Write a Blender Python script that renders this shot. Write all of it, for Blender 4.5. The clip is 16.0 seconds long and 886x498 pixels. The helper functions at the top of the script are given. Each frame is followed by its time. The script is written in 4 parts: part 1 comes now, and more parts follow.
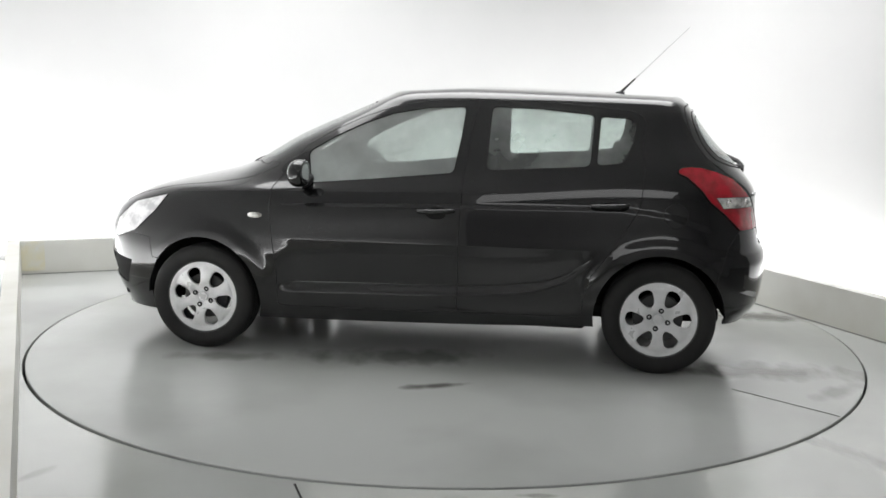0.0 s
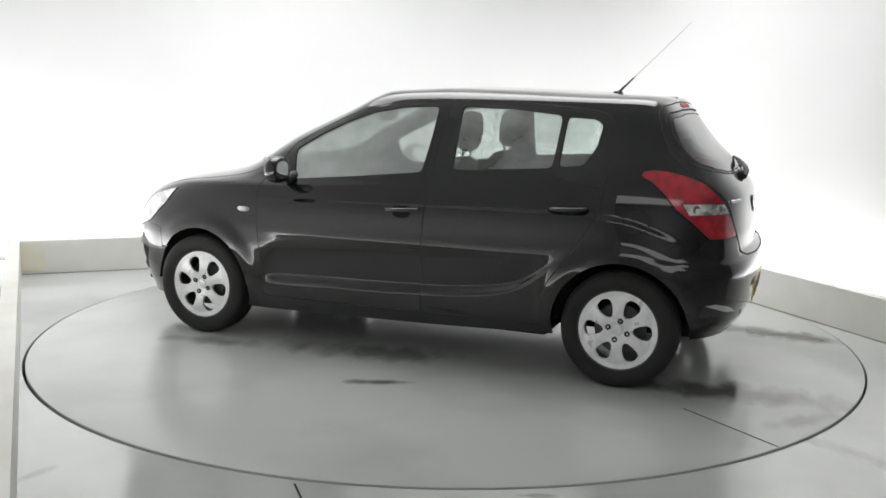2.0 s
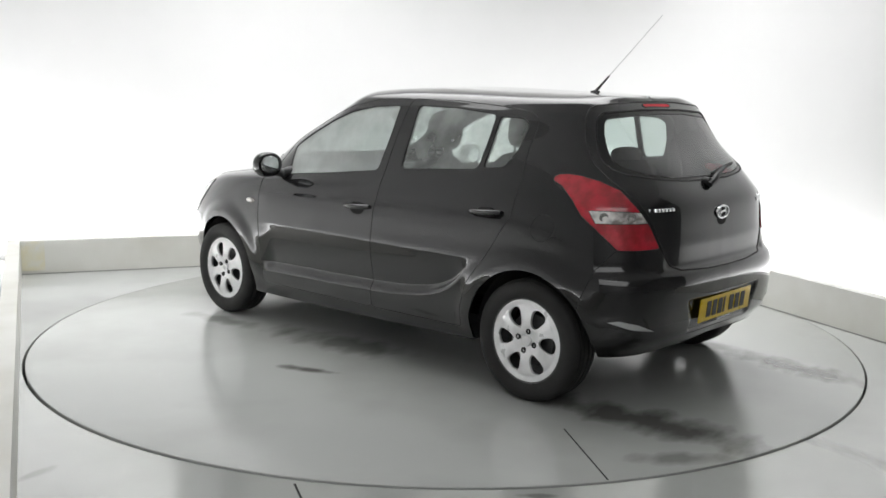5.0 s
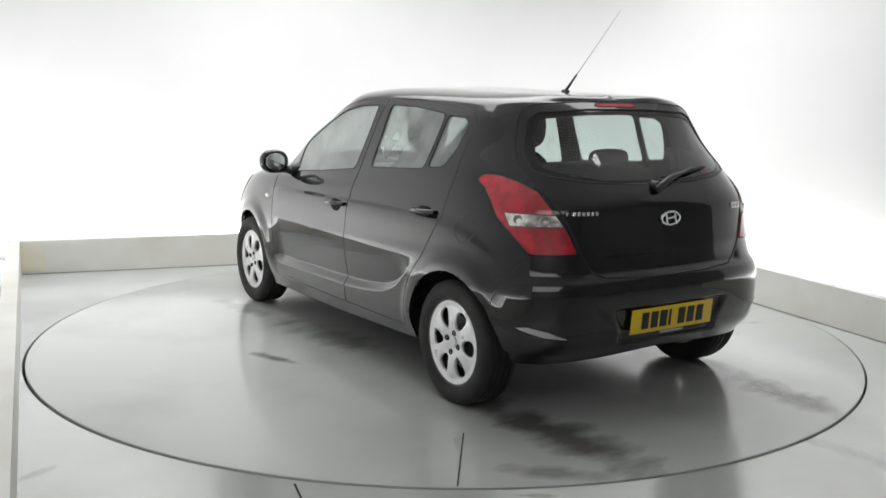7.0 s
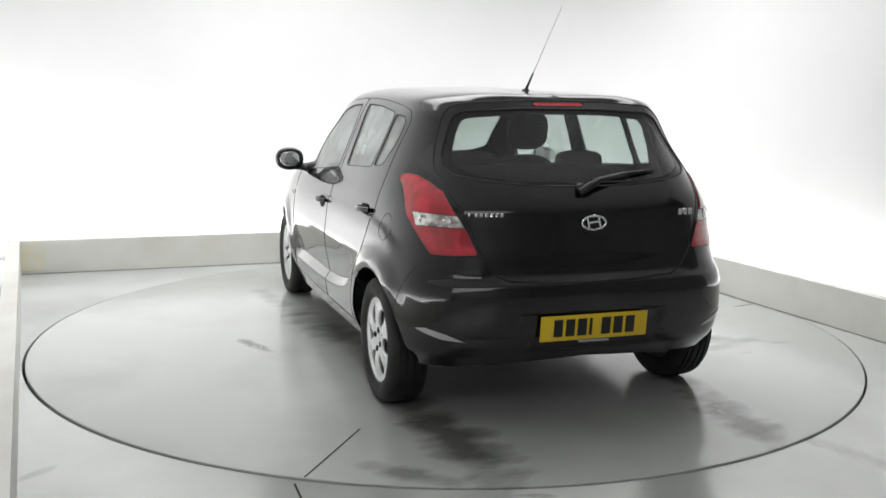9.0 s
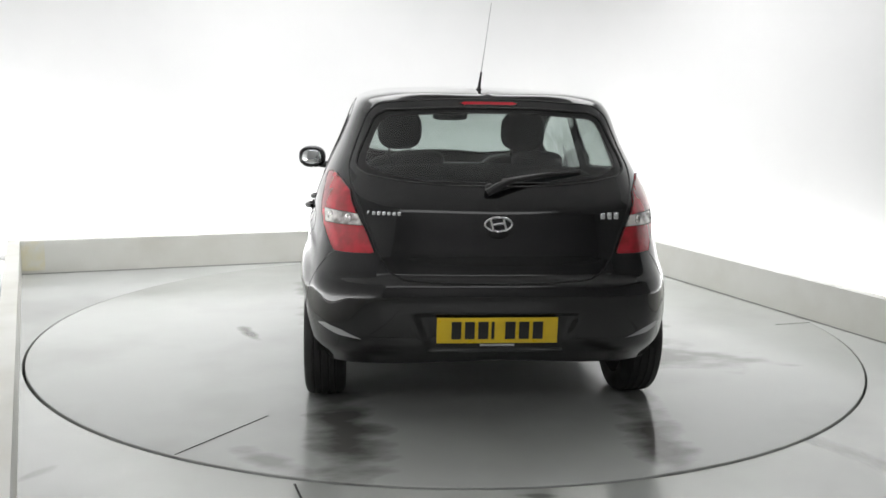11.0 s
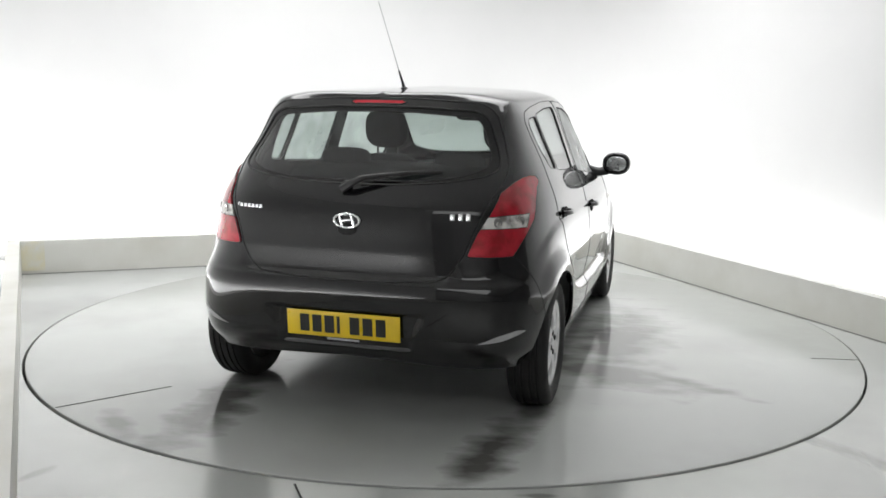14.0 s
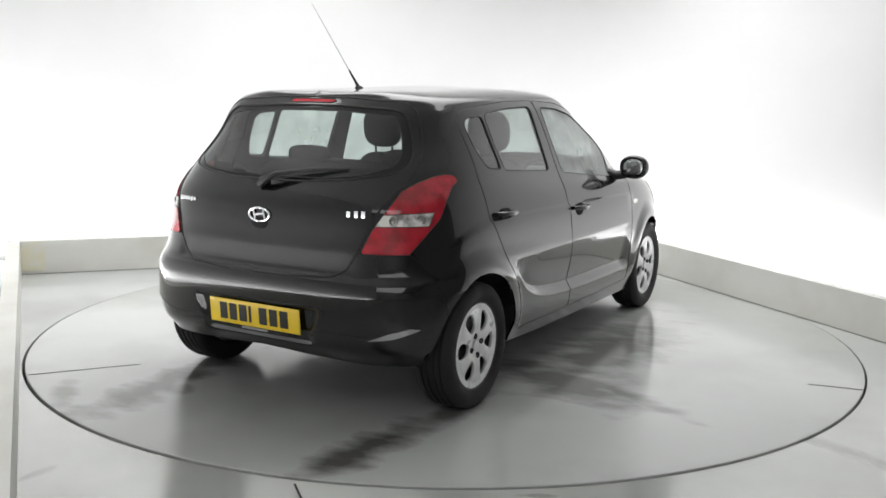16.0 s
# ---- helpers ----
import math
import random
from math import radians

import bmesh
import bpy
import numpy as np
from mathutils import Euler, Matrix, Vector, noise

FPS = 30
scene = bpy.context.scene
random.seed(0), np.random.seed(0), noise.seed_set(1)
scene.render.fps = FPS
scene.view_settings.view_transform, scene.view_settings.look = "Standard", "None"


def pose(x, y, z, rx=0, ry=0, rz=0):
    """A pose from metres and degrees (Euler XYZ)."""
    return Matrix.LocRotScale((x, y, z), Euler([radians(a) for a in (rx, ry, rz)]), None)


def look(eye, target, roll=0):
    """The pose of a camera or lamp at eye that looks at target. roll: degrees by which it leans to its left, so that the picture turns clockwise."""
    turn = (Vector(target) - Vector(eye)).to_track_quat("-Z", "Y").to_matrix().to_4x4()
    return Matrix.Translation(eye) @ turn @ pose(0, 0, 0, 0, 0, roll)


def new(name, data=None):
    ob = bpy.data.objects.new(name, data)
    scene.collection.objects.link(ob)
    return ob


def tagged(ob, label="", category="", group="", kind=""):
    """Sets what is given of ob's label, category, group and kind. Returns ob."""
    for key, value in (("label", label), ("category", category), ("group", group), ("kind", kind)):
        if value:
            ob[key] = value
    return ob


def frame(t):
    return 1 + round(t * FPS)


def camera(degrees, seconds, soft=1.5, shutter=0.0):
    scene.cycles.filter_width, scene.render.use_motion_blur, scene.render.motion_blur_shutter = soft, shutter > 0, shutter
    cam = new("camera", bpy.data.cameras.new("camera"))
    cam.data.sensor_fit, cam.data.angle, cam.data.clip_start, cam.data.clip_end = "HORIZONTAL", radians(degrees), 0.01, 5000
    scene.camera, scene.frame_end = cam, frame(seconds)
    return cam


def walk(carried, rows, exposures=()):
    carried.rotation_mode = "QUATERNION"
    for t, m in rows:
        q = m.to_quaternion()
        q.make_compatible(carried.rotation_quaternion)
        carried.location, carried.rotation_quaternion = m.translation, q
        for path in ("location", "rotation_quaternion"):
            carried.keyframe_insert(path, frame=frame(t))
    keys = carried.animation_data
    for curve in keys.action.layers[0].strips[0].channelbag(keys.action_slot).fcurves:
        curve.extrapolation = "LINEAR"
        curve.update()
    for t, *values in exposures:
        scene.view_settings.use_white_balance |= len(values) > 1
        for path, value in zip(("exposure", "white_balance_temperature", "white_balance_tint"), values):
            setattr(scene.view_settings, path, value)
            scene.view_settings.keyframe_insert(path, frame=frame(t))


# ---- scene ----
cam = camera(51.32, 16.0, soft=1.6)
EYE = (0.0, -5.685, 1.446)
VIEW = look(EYE, (EYE[0] - 0.0037, EYE[1] + 0.9864, EYE[2] - 0.1647), 0.95)
walk(cam, [(0, VIEW), (16, VIEW)], exposures=[(0, 0.0), (16, 0.0)])


def turn(t):
    """The turntable's angle, in degrees, since the start."""
    return -6.8591 * t - 0.005061 * t * t


# ---- light ----
world = bpy.data.worlds.new("world")
world.use_nodes = True
scene.world = world
world.node_tree.nodes["Background"].inputs["Color"].default_value = (0.75, 0.78, 0.8, 1)
world.node_tree.nodes["Background"].inputs["Strength"].default_value = 0.12


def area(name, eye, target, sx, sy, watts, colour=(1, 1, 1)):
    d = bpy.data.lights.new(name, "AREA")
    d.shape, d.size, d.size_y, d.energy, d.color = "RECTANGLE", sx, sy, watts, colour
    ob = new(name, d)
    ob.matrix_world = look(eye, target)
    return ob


# ---- materials ----
def mat(name, base, rough=0.5, metal=0.0, coat=0.0, spec=0.5):
    m = bpy.data.materials.new(name)
    m.use_nodes = True
    b = m.node_tree.nodes["Principled BSDF"]
    b.inputs["Base Color"].default_value = (*base, 1)
    b.inputs["Roughness"].default_value, b.inputs["Metallic"].default_value = rough, metal
    b.inputs["Coat Weight"].default_value, b.inputs["Specular IOR Level"].default_value = coat, spec
    return m


def wear(m, base, dark, scale, amount=0.5, rough=None, bump=0.0, fine=60.0, space="Object"):
    """Two scales of noise: broad stains in colour and gloss, fine grain in relief."""
    nt = m.node_tree
    n, l = nt.nodes, nt.links
    b = n["Principled BSDF"]
    co = n.new("ShaderNodeTexCoord")
    broad, grain = n.new("ShaderNodeTexNoise"), n.new("ShaderNodeTexNoise")
    broad.inputs["Scale"].default_value, broad.inputs["Detail"].default_value = scale, 6
    grain.inputs["Scale"].default_value, grain.inputs["Detail"].default_value = fine, 4
    for t in (broad, grain):
        l.new(co.outputs[space], t.inputs["Vector"])
    ramp = n.new("ShaderNodeMapRange")
    ramp.inputs["From Min"].default_value, ramp.inputs["From Max"].default_value = 0.38, 0.68
    ramp.inputs["To Max"].default_value = amount
    l.new(broad.outputs["Fac"], ramp.inputs["Value"])
    mix = n.new("ShaderNodeMix")
    mix.data_type = "RGBA"
    mix.inputs["A"].default_value, mix.inputs["B"].default_value = (*base, 1), (*dark, 1)
    l.new(ramp.outputs["Result"], mix.inputs["Factor"])
    l.new(mix.outputs["Result"], b.inputs["Base Color"])
    if rough:
        rr = n.new("ShaderNodeMapRange")
        rr.inputs["From Min"].default_value, rr.inputs["From Max"].default_value = 0.3, 0.7
        rr.inputs["To Min"].default_value, rr.inputs["To Max"].default_value = rough
        l.new(broad.outputs["Fac"], rr.inputs["Value"])
        l.new(rr.outputs["Result"], b.inputs["Roughness"])
    if bump:
        bp = n.new("ShaderNodeBump")
        bp.inputs["Strength"].default_value, bp.inputs["Distance"].default_value = bump, 0.002
        l.new(grain.outputs["Fac"], bp.inputs["Height"])
        l.new(bp.outputs["Normal"], b.inputs["Normal"])
    return m


PAINT = wear(mat("black_paint", (0.003, 0.003, 0.0034), 0.22, 0, 1.0), (0.003, 0.003, 0.0034), (0.005, 0.005, 0.0056), 3.0, 1.0)
PAINT.node_tree.nodes["Principled BSDF"].inputs["Coat IOR"].default_value = 1.52
PAINT.node_tree.nodes["Principled BSDF"].inputs["Specular IOR Level"].default_value = 0.15
PAINT.node_tree.nodes["Principled BSDF"].inputs["Coat Roughness"].default_value = 0.03
TRIM = wear(mat("black_plastic", (0.012, 0.012, 0.013), 0.5), (0.012, 0.012, 0.013), (0.02, 0.02, 0.02), 8, 0.6, (0.4, 0.6), 0.1, 300)
LINER = mat("wheel_liner", (0.006, 0.006, 0.006), 0.9)
RUBBER = wear(mat("tyre_rubber", (0.012, 0.012, 0.012), 0.75), (0.007, 0.007, 0.007), (0.018, 0.017, 0.016), 9, 0.6, (0.6, 0.85), 0.3, 200)
ALLOY = wear(mat("silver_alloy", (0.8, 0.8, 0.81), 0.32, 0.3), (0.82, 0.82, 0.83), (0.6, 0.6, 0.6), 14, 0.6, (0.26, 0.42), 0.05, 250)
BOLT = mat("bolt_steel", (0.04, 0.04, 0.042), 0.4, 0.6)
DISC = mat("brake_steel", (0.10, 0.10, 0.10), 0.5, 0.7)
CHROME = mat("chrome", (0.85, 0.86, 0.87), 0.10, 1.0)
FABRIC = wear(mat("seat_fabric", (0.022, 0.022, 0.024), 0.95), (0.020, 0.020, 0.022), (0.045, 0.045, 0.048), 30, 0.7, None, 0.5, 500)
YELLOW = wear(mat("plate_yellow", (0.75, 0.52, 0.02), 0.35), (0.78, 0.55, 0.02), (0.66, 0.45, 0.03), 12, 0.5, (0.25, 0.4))
BOWL = mat("reflector_bowl", (0.35, 0.34, 0.33), 0.25, 0.8)
INK = mat("plate_ink", (0.01, 0.01, 0.01), 0.4)
MIRROR = mat("mirror_glass", (0.8, 0.82, 0.82), 0.03, 1.0)
# tone of the dealer strip; on the fog lens it paints in a reflection
PALE = mat("pale_strip_and_lens_sheen", (0.45, 0.45, 0.46), 0.15, 0.5, 0.5)


def lens(name, colour, inner):
    """A moulded lamp lens: coloured body under a clear glossy skin, with fine flutes."""
    m = mat(name, colour, 0.25, 0, 1.0)
    nt = m.node_tree
    n, l = nt.nodes, nt.links
    b = n["Principled BSDF"]
    b.inputs["Coat Roughness"].default_value = 0.04
    co, w = n.new("ShaderNodeTexCoord"), n.new("ShaderNodeTexNoise")
    w.inputs["Scale"].default_value, w.inputs["Detail"].default_value = 16, 3
    mix = n.new("ShaderNodeMix")
    mix.data_type = "RGBA"
    mix.inputs["A"].default_value, mix.inputs["B"].default_value = (*colour, 1), (*inner, 1)
    st = n.new("ShaderNodeMapRange")
    st.inputs["From Min"].default_value, st.inputs["From Max"].default_value = 0.42, 0.62
    l.new(co.outputs["Object"], w.inputs["Vector"])
    l.new(w.outputs["Fac"], st.inputs["Value"])
    l.new(st.outputs["Result"], mix.inputs["Factor"])
    l.new(mix.outputs["Result"], b.inputs["Base Color"])
    return m


RED = lens("red_lens", (0.50, 0.006, 0.022), (0.30, 0.003, 0.012))
BRAKE = mat("brake_light_red", (0.55, 0.008, 0.025), 0.45, 0, 0.0, 0.2)
HEADLAMP = lens("headlamp_lens", (0.85, 0.85, 0.85), (0.55, 0.55, 0.56))
CLEAR = lens("clear_lens", (0.80, 0.78, 0.75), (0.22, 0.20, 0.19))


def glass(name, tint, gloss=0.03):
    m = bpy.data.materials.new(name)
    m.use_nodes = True
    n, l = m.node_tree.nodes, m.node_tree.links
    n.remove(n["Principled BSDF"])
    tr, gl, mx, fr = n.new("ShaderNodeBsdfTransparent"), n.new("ShaderNodeBsdfGlossy"), n.new("ShaderNodeMixShader"), n.new("ShaderNodeLayerWeight")
    tr.inputs["Color"].default_value, gl.inputs["Roughness"].default_value = (*tint, 1), gloss
    pw, ma = n.new("ShaderNodeMath"), n.new("ShaderNodeMath")
    pw.operation, ma.operation = "POWER", "MULTIPLY_ADD"
    pw.inputs[1].default_value = 2.6
    ma.inputs[1].default_value, ma.inputs[2].default_value = 0.85, 0.06
    l.new(fr.outputs["Facing"], pw.inputs[0])
    l.new(pw.outputs[0], ma.inputs[0])
    l.new(ma.outputs[0], mx.inputs["Fac"])
    l.new(tr.outputs["BSDF"], mx.inputs[1])
    l.new(gl.outputs["BSDF"], mx.inputs[2])
    l.new(mx.outputs["Shader"], n["Material Output"].inputs["Surface"])
    return m


GLASS = glass("tinted_glass", (0.76, 0.83, 0.80))
FRIT = mat("black_glass_border", (0.006, 0.006, 0.006), 0.08)


def white_film(m, low, high):
    """A white film over a pane, thicker in patches."""
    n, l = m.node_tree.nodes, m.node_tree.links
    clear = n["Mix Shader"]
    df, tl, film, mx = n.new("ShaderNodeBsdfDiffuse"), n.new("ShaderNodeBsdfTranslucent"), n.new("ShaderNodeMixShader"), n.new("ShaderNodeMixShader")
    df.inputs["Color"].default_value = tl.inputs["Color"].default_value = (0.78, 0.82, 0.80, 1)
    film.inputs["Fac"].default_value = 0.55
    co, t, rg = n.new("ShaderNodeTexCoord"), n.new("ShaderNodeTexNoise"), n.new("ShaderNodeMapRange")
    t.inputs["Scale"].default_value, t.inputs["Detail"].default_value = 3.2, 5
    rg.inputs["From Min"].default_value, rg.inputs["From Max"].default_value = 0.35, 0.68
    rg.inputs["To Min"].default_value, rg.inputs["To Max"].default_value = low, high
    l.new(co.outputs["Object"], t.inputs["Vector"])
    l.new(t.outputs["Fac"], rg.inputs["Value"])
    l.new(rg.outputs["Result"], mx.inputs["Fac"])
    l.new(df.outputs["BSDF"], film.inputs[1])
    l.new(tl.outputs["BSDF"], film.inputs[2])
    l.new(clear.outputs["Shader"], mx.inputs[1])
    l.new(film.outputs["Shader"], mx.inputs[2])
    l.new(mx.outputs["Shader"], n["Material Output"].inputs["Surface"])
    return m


FILMED = white_film(glass("filmed_side_glass", (0.78, 0.85, 0.82)), 0.20, 0.60)
FILMED_FRONT = white_film(glass("filmed_front_glass", (0.78, 0.85, 0.82)), 0.46, 0.80)
BACK_TINT = glass("dark_tinted_glass", (0.66, 0.72, 0.70))
ROD = mat("pale_steel", (0.45, 0.45, 0.46), 0.35, 0.6)
WALL = wear(mat("white_wall", (0.82, 0.82, 0.81), 0.8), (0.83, 0.83, 0.83), (0.78, 0.785, 0.785), 0.7, 0.8, None, 0.05, 120)
UNSEEN_SHELL = wear(mat("unseen_shell_white", (0.6, 0.6, 0.6), 0.9), (0.62, 0.62, 0.62), (0.52, 0.52, 0.52), 1.0, 0.8)
PLINTH = wear(mat("plinth_paint", (0.55, 0.55, 0.51), 0.5), (0.72, 0.72, 0.68), (0.60, 0.59, 0.53), 2.2, 0.7, (0.35, 0.6), 0.1, 80)
SEAL = mat("dark_seal", (0.004, 0.004, 0.004), 0.6)
DARK = mat("dark_gap", (0.012, 0.012, 0.012), 0.9)


def floor_paint(name, marks):
    """Grey floor paint, worn and damp in patches; marks: dark ellipses (x, y, length, width, turn, strength), stains
    and painted-in car shade.
    """
    m = mat(name, (0.36, 0.37, 0.35), 0.3)
    nt = m.node_tree
    n, l = nt.nodes, nt.links
    b = n["Principled BSDF"]
    b.inputs["IOR"].default_value = 1.75
    co = n.new("ShaderNodeTexCoord")

    def noise_at(scale, detail, stretch=(1, 1, 1)):
        mp, t = n.new("ShaderNodeMapping"), n.new("ShaderNodeTexNoise")
        mp.inputs["Scale"].default_value = stretch
        t.inputs["Scale"].default_value, t.inputs["Detail"].default_value = scale, detail
        l.new(co.outputs["Object"], mp.inputs["Vector"])
        l.new(mp.outputs["Vector"], t.inputs["Vector"])
        return t.outputs["Fac"]

    def math(op, a, c):
        k = n.new("ShaderNodeMath")
        k.operation = op
        for i, v in enumerate((a, c)):
            if isinstance(v, (int, float)):
                k.inputs[i].default_value = v
            else:
                l.new(v, k.inputs[i])
        return k.outputs[0]

    def ranged(v, a, c, lo=0.0, hi=1.0):
        k = n.new("ShaderNodeMapRange")
        for i, q in zip(("From Min", "From Max", "To Min", "To Max"), (a, c, lo, hi)):
            k.inputs[i].default_value = q
        l.new(v, k.inputs["Value"])
        return k.outputs["Result"]

    cloud, smear, grain = noise_at(0.9, 4), noise_at(7.0, 8, (1, 0.5, 1)), noise_at(90, 3)
    # stain holds the real stains and the car shade painted in through marks
    stain = ranged(cloud, 0.45, 0.75, 0, 0.25)
    for x, y, a, c, deg, power in marks:
        mp, ln = n.new("ShaderNodeMapping"), n.new("ShaderNodeVectorMath")
        mp.vector_type = "TEXTURE"
        mp.inputs["Location"].default_value, mp.inputs["Rotation"].default_value = (x, y, 0), (0, 0, radians(deg))
        mp.inputs["Scale"].default_value = (a, c, 1)
        ln.operation = "LENGTH"
        l.new(co.outputs["Object"], mp.inputs["Vector"])
        l.new(mp.outputs["Vector"], ln.inputs[0])
        reach = math("ADD", ln.outputs["Value"], math("MULTIPLY", math("SUBTRACT", smear, 0.5), 2.2))
        stain = math("MAXIMUM", stain, ranged(reach, 1.3, 0.35, 0, power))
    mix = n.new("ShaderNodeMix")
    mix.data_type = "RGBA"
    mix.inputs["A"].default_value, mix.inputs["B"].default_value = (0.44, 0.452, 0.436, 1), (0.075, 0.072, 0.066, 1)
    l.new(stain, mix.inputs["Factor"])
    l.new(mix.outputs["Result"], b.inputs["Base Color"])
    l.new(math("ADD", ranged(smear, 0.3, 0.7, 0.14, 0.21), math("MULTIPLY", stain, -0.10)), b.inputs["Roughness"])
    bp = n.new("ShaderNodeBump")
    bp.inputs["Strength"].default_value, bp.inputs["Distance"].default_value = 0.12, 0.002
    l.new(grain, bp.inputs["Height"])
    l.new(bp.outputs["Normal"], b.inputs["Normal"])
    return m


TABLE_PAINT = floor_paint("turntable_paint", [
    (1.70, -0.86, 0.55, 0.15, -5, 0.85), (1.98, 0.45, 0.44, 0.12, -12, 0.92), (-0.03, -1.21, 0.17, 0.04, 15, 0.85),
    # first three here: stains with the car's shadow and dark reflection painted in
    (-0.25, -0.70, 0.55, 0.15, 2, 0.6), (0.1, 1.08, 0.85, 0.30, -8, 0.75), (0.80, 0.95, 0.50, 0.22, 60, 0.72), (0.85, 1.25, 0.42, 0.07, 55, 0.65), (1.98, -1.2, 0.22, 0.07, 40, 0.55),
    (1.45, 0.60, 0.30, 0.08, -10, 0.7), (0.1, 1.0, 0.40, 0.09, 30, 0.5), (-1.22, -0.75, 0.30, 0.08, 0, 0.5), (1.3, -0.85, 0.2, 0.12, 0, 0.7)])
FLOOR_PAINT = floor_paint("floor_paint", [(1.66, -1.95, 0.40, 0.05, -55, 0.6), (1.80, -2.20, 0.45, 0.05, -60, 0.5), (-1.55, -2.38, 0.09, 0.03, 60, 0.4), (0.35, -2.49, 0.10, 0.02, 0, 0.6)])


# ---- mesh helpers ----
def finish(name, bm, material, parent=None, label="", sharp=40):
    me = bpy.data.meshes.new(name)
    bmesh.ops.recalc_face_normals(bm, faces=bm.faces) if sharp is not None else None
    for f in bm.faces:
        f.smooth = True
    if sharp is not None:
        for e in bm.edges:
            if len(e.link_faces) == 2 and e.calc_face_angle(0) > radians(sharp):
                e.smooth = False
    bm.to_mesh(me)
    bm.free()
    me.materials.append(material)
    ob = new(name, me)
    ob.parent = parent
    if label:
        tagged(ob, label)
    return ob


def part(name, bm, material, parent, label="", sharp=40):
    return finish(name, bm, material, parent, label, sharp)


def box(bm, x0, x1, y0, y1, z0, z1, bevel=0.0):
    vs = [bm.verts.new((x, y, z)) for x in (x0, x1) for y in (y0, y1) for z in (z0, z1)]
    fs = [bm.faces.new([vs[i] for i in f]) for f in ((0, 1, 3, 2), (4, 6, 7, 5), (0, 4, 5, 1), (2, 3, 7, 6), (0, 2, 6, 4), (1, 5, 7, 3))]
    if bevel:
        es = list({e for f in fs for e in f.edges})
        bmesh.ops.bevel(bm, geom=es, offset=bevel, segments=3, affect="EDGES", profile=0.5)
    return vs


def lathe(bm, profile, n=64, axis="y"):
    """Turn (radius, along) pairs round the axis."""
    rings = []
    for r, a in profile:
        ring = []
        for i in range(n):
            c, s = math.cos(2 * math.pi * i / n) * r, math.sin(2 * math.pi * i / n) * r
            ring.append(bm.verts.new((c, a, s) if axis == "y" else (c, s, a) if axis == "z" else (a, c, s)))
        rings.append(ring)
    for p, q in zip(rings, rings[1:]):
        for i in range(n):
            bm.faces.new((p[i], p[(i + 1) % n], q[(i + 1) % n], q[i]))
    return rings


def tube(bm, pts, radii, n=10):
    rings = []
    pts = [Vector(p) for p in pts]
    for i, p in enumerate(pts):
        d = (pts[min(i + 1, len(pts) - 1)] - pts[max(i - 1, 0)]).normalized()
        a = d.cross(Vector((0.13, 0.97, 0.2))).normalized()
        b = d.cross(a)
        rings.append([bm.verts.new(p + (a * math.cos(k * 2 * math.pi / n) + b * math.sin(k * 2 * math.pi / n)) * radii[i]) for k in range(n)])
    for p, q in zip(rings, rings[1:]):
        for k in range(n):
            bm.faces.new((p[k], p[(k + 1) % n], q[(k + 1) % n], q[k]))
    bm.faces.new(rings[0])
    bm.faces.new(rings[-1][::-1])


def cushion(bm, centre, size, power=3.0, nu=28, nv=18, bend=0.0):
    """A rounded block: a superellipsoid."""
    def sp(v, e):
        return math.copysign(abs(v) ** e, v)
    rows = []
    for i in range(nv + 1):
        ph = -math.pi / 2 + math.pi * i / nv
        row = []
        for j in range(nu):
            th = 2 * math.pi * j / nu
            e = 2 / power
            x, y, z = sp(math.cos(ph), e) * sp(math.cos(th), e), sp(math.cos(ph), e) * sp(math.sin(th), e), sp(math.sin(ph), e)
            row.append(bm.verts.new((centre[0] + x * size[0] + bend * z * size[2], centre[1] + y * size[1], centre[2] + z * size[2])))
        rows.append(row)
    for p, q in zip(rows, rows[1:]):
        for j in range(nu):
            bm.faces.new((p[j], p[(j + 1) % nu], q[(j + 1) % nu], q[j]))
    bmesh.ops.remove_doubles(bm, verts=bm.verts, dist=1e-5)


# ---- room ----
RADIUS, GAP = 2.43, 0.0105
A, B = Vector((-3.33, 1.40)), Vector((1.25, 3.08))
LEFT_END, RIGHT_END = Vector((-0.45, -4.95)), Vector((3.25, -1.55))


def path_offset(pts, d):
    """A bent line moved sideways by d, to its left."""
    out = []
    for i, p in enumerate(pts):
        dirs = []
        if i > 0:
            dirs.append((p - pts[i - 1]).normalized())
        if i < len(pts) - 1:
            dirs.append((pts[i + 1] - p).normalized())
        ns = [Vector((-q.y, q.x)) for q in dirs]
        n = sum(ns, Vector((0, 0))).normalized()
        out.append(p + n * d / max(0.3, n.dot(ns[0])))
    return out


def strip_wall(name, line, d0, d1, z0, z1, material, label, rounded=0.0):
    def round_off(pts):
        if not rounded:
            return pts
        out = [pts[0]]
        for i in range(1, len(pts) - 1):
            p, a, b = pts[i], (pts[i - 1] - pts[i]).normalized(), (pts[i + 1] - pts[i]).normalized()
            for k in range(13):
                t = k / 12
                out.append((p + a * rounded) * (1 - t) ** 2 + p * 2 * t * (1 - t) + (p + b * rounded) * t * t)
        return out + [pts[-1]]
    p, q = round_off(path_offset(line, d0)), round_off(path_offset(line, d1))
    bm = bmesh.new()
    loops = [[bm.verts.new((v.x, v.y, z)) for v in pts] for pts, z in ((p, z0), (p, z1), (q, z1), (q, z0))]
    for i in range(4):
        a, b = loops[i], loops[(i + 1) % 4]
        for k in range(len(a) - 1):
            bm.faces.new((a[k], a[k + 1], b[k + 1], b[k]))
    bm.faces.new([lp[0] for lp in loops])
    bm.faces.new([lp[-1] for lp in loops])
    ob = finish(name, bm, material)
    return tagged(ob, label, "wall", kind="structure")


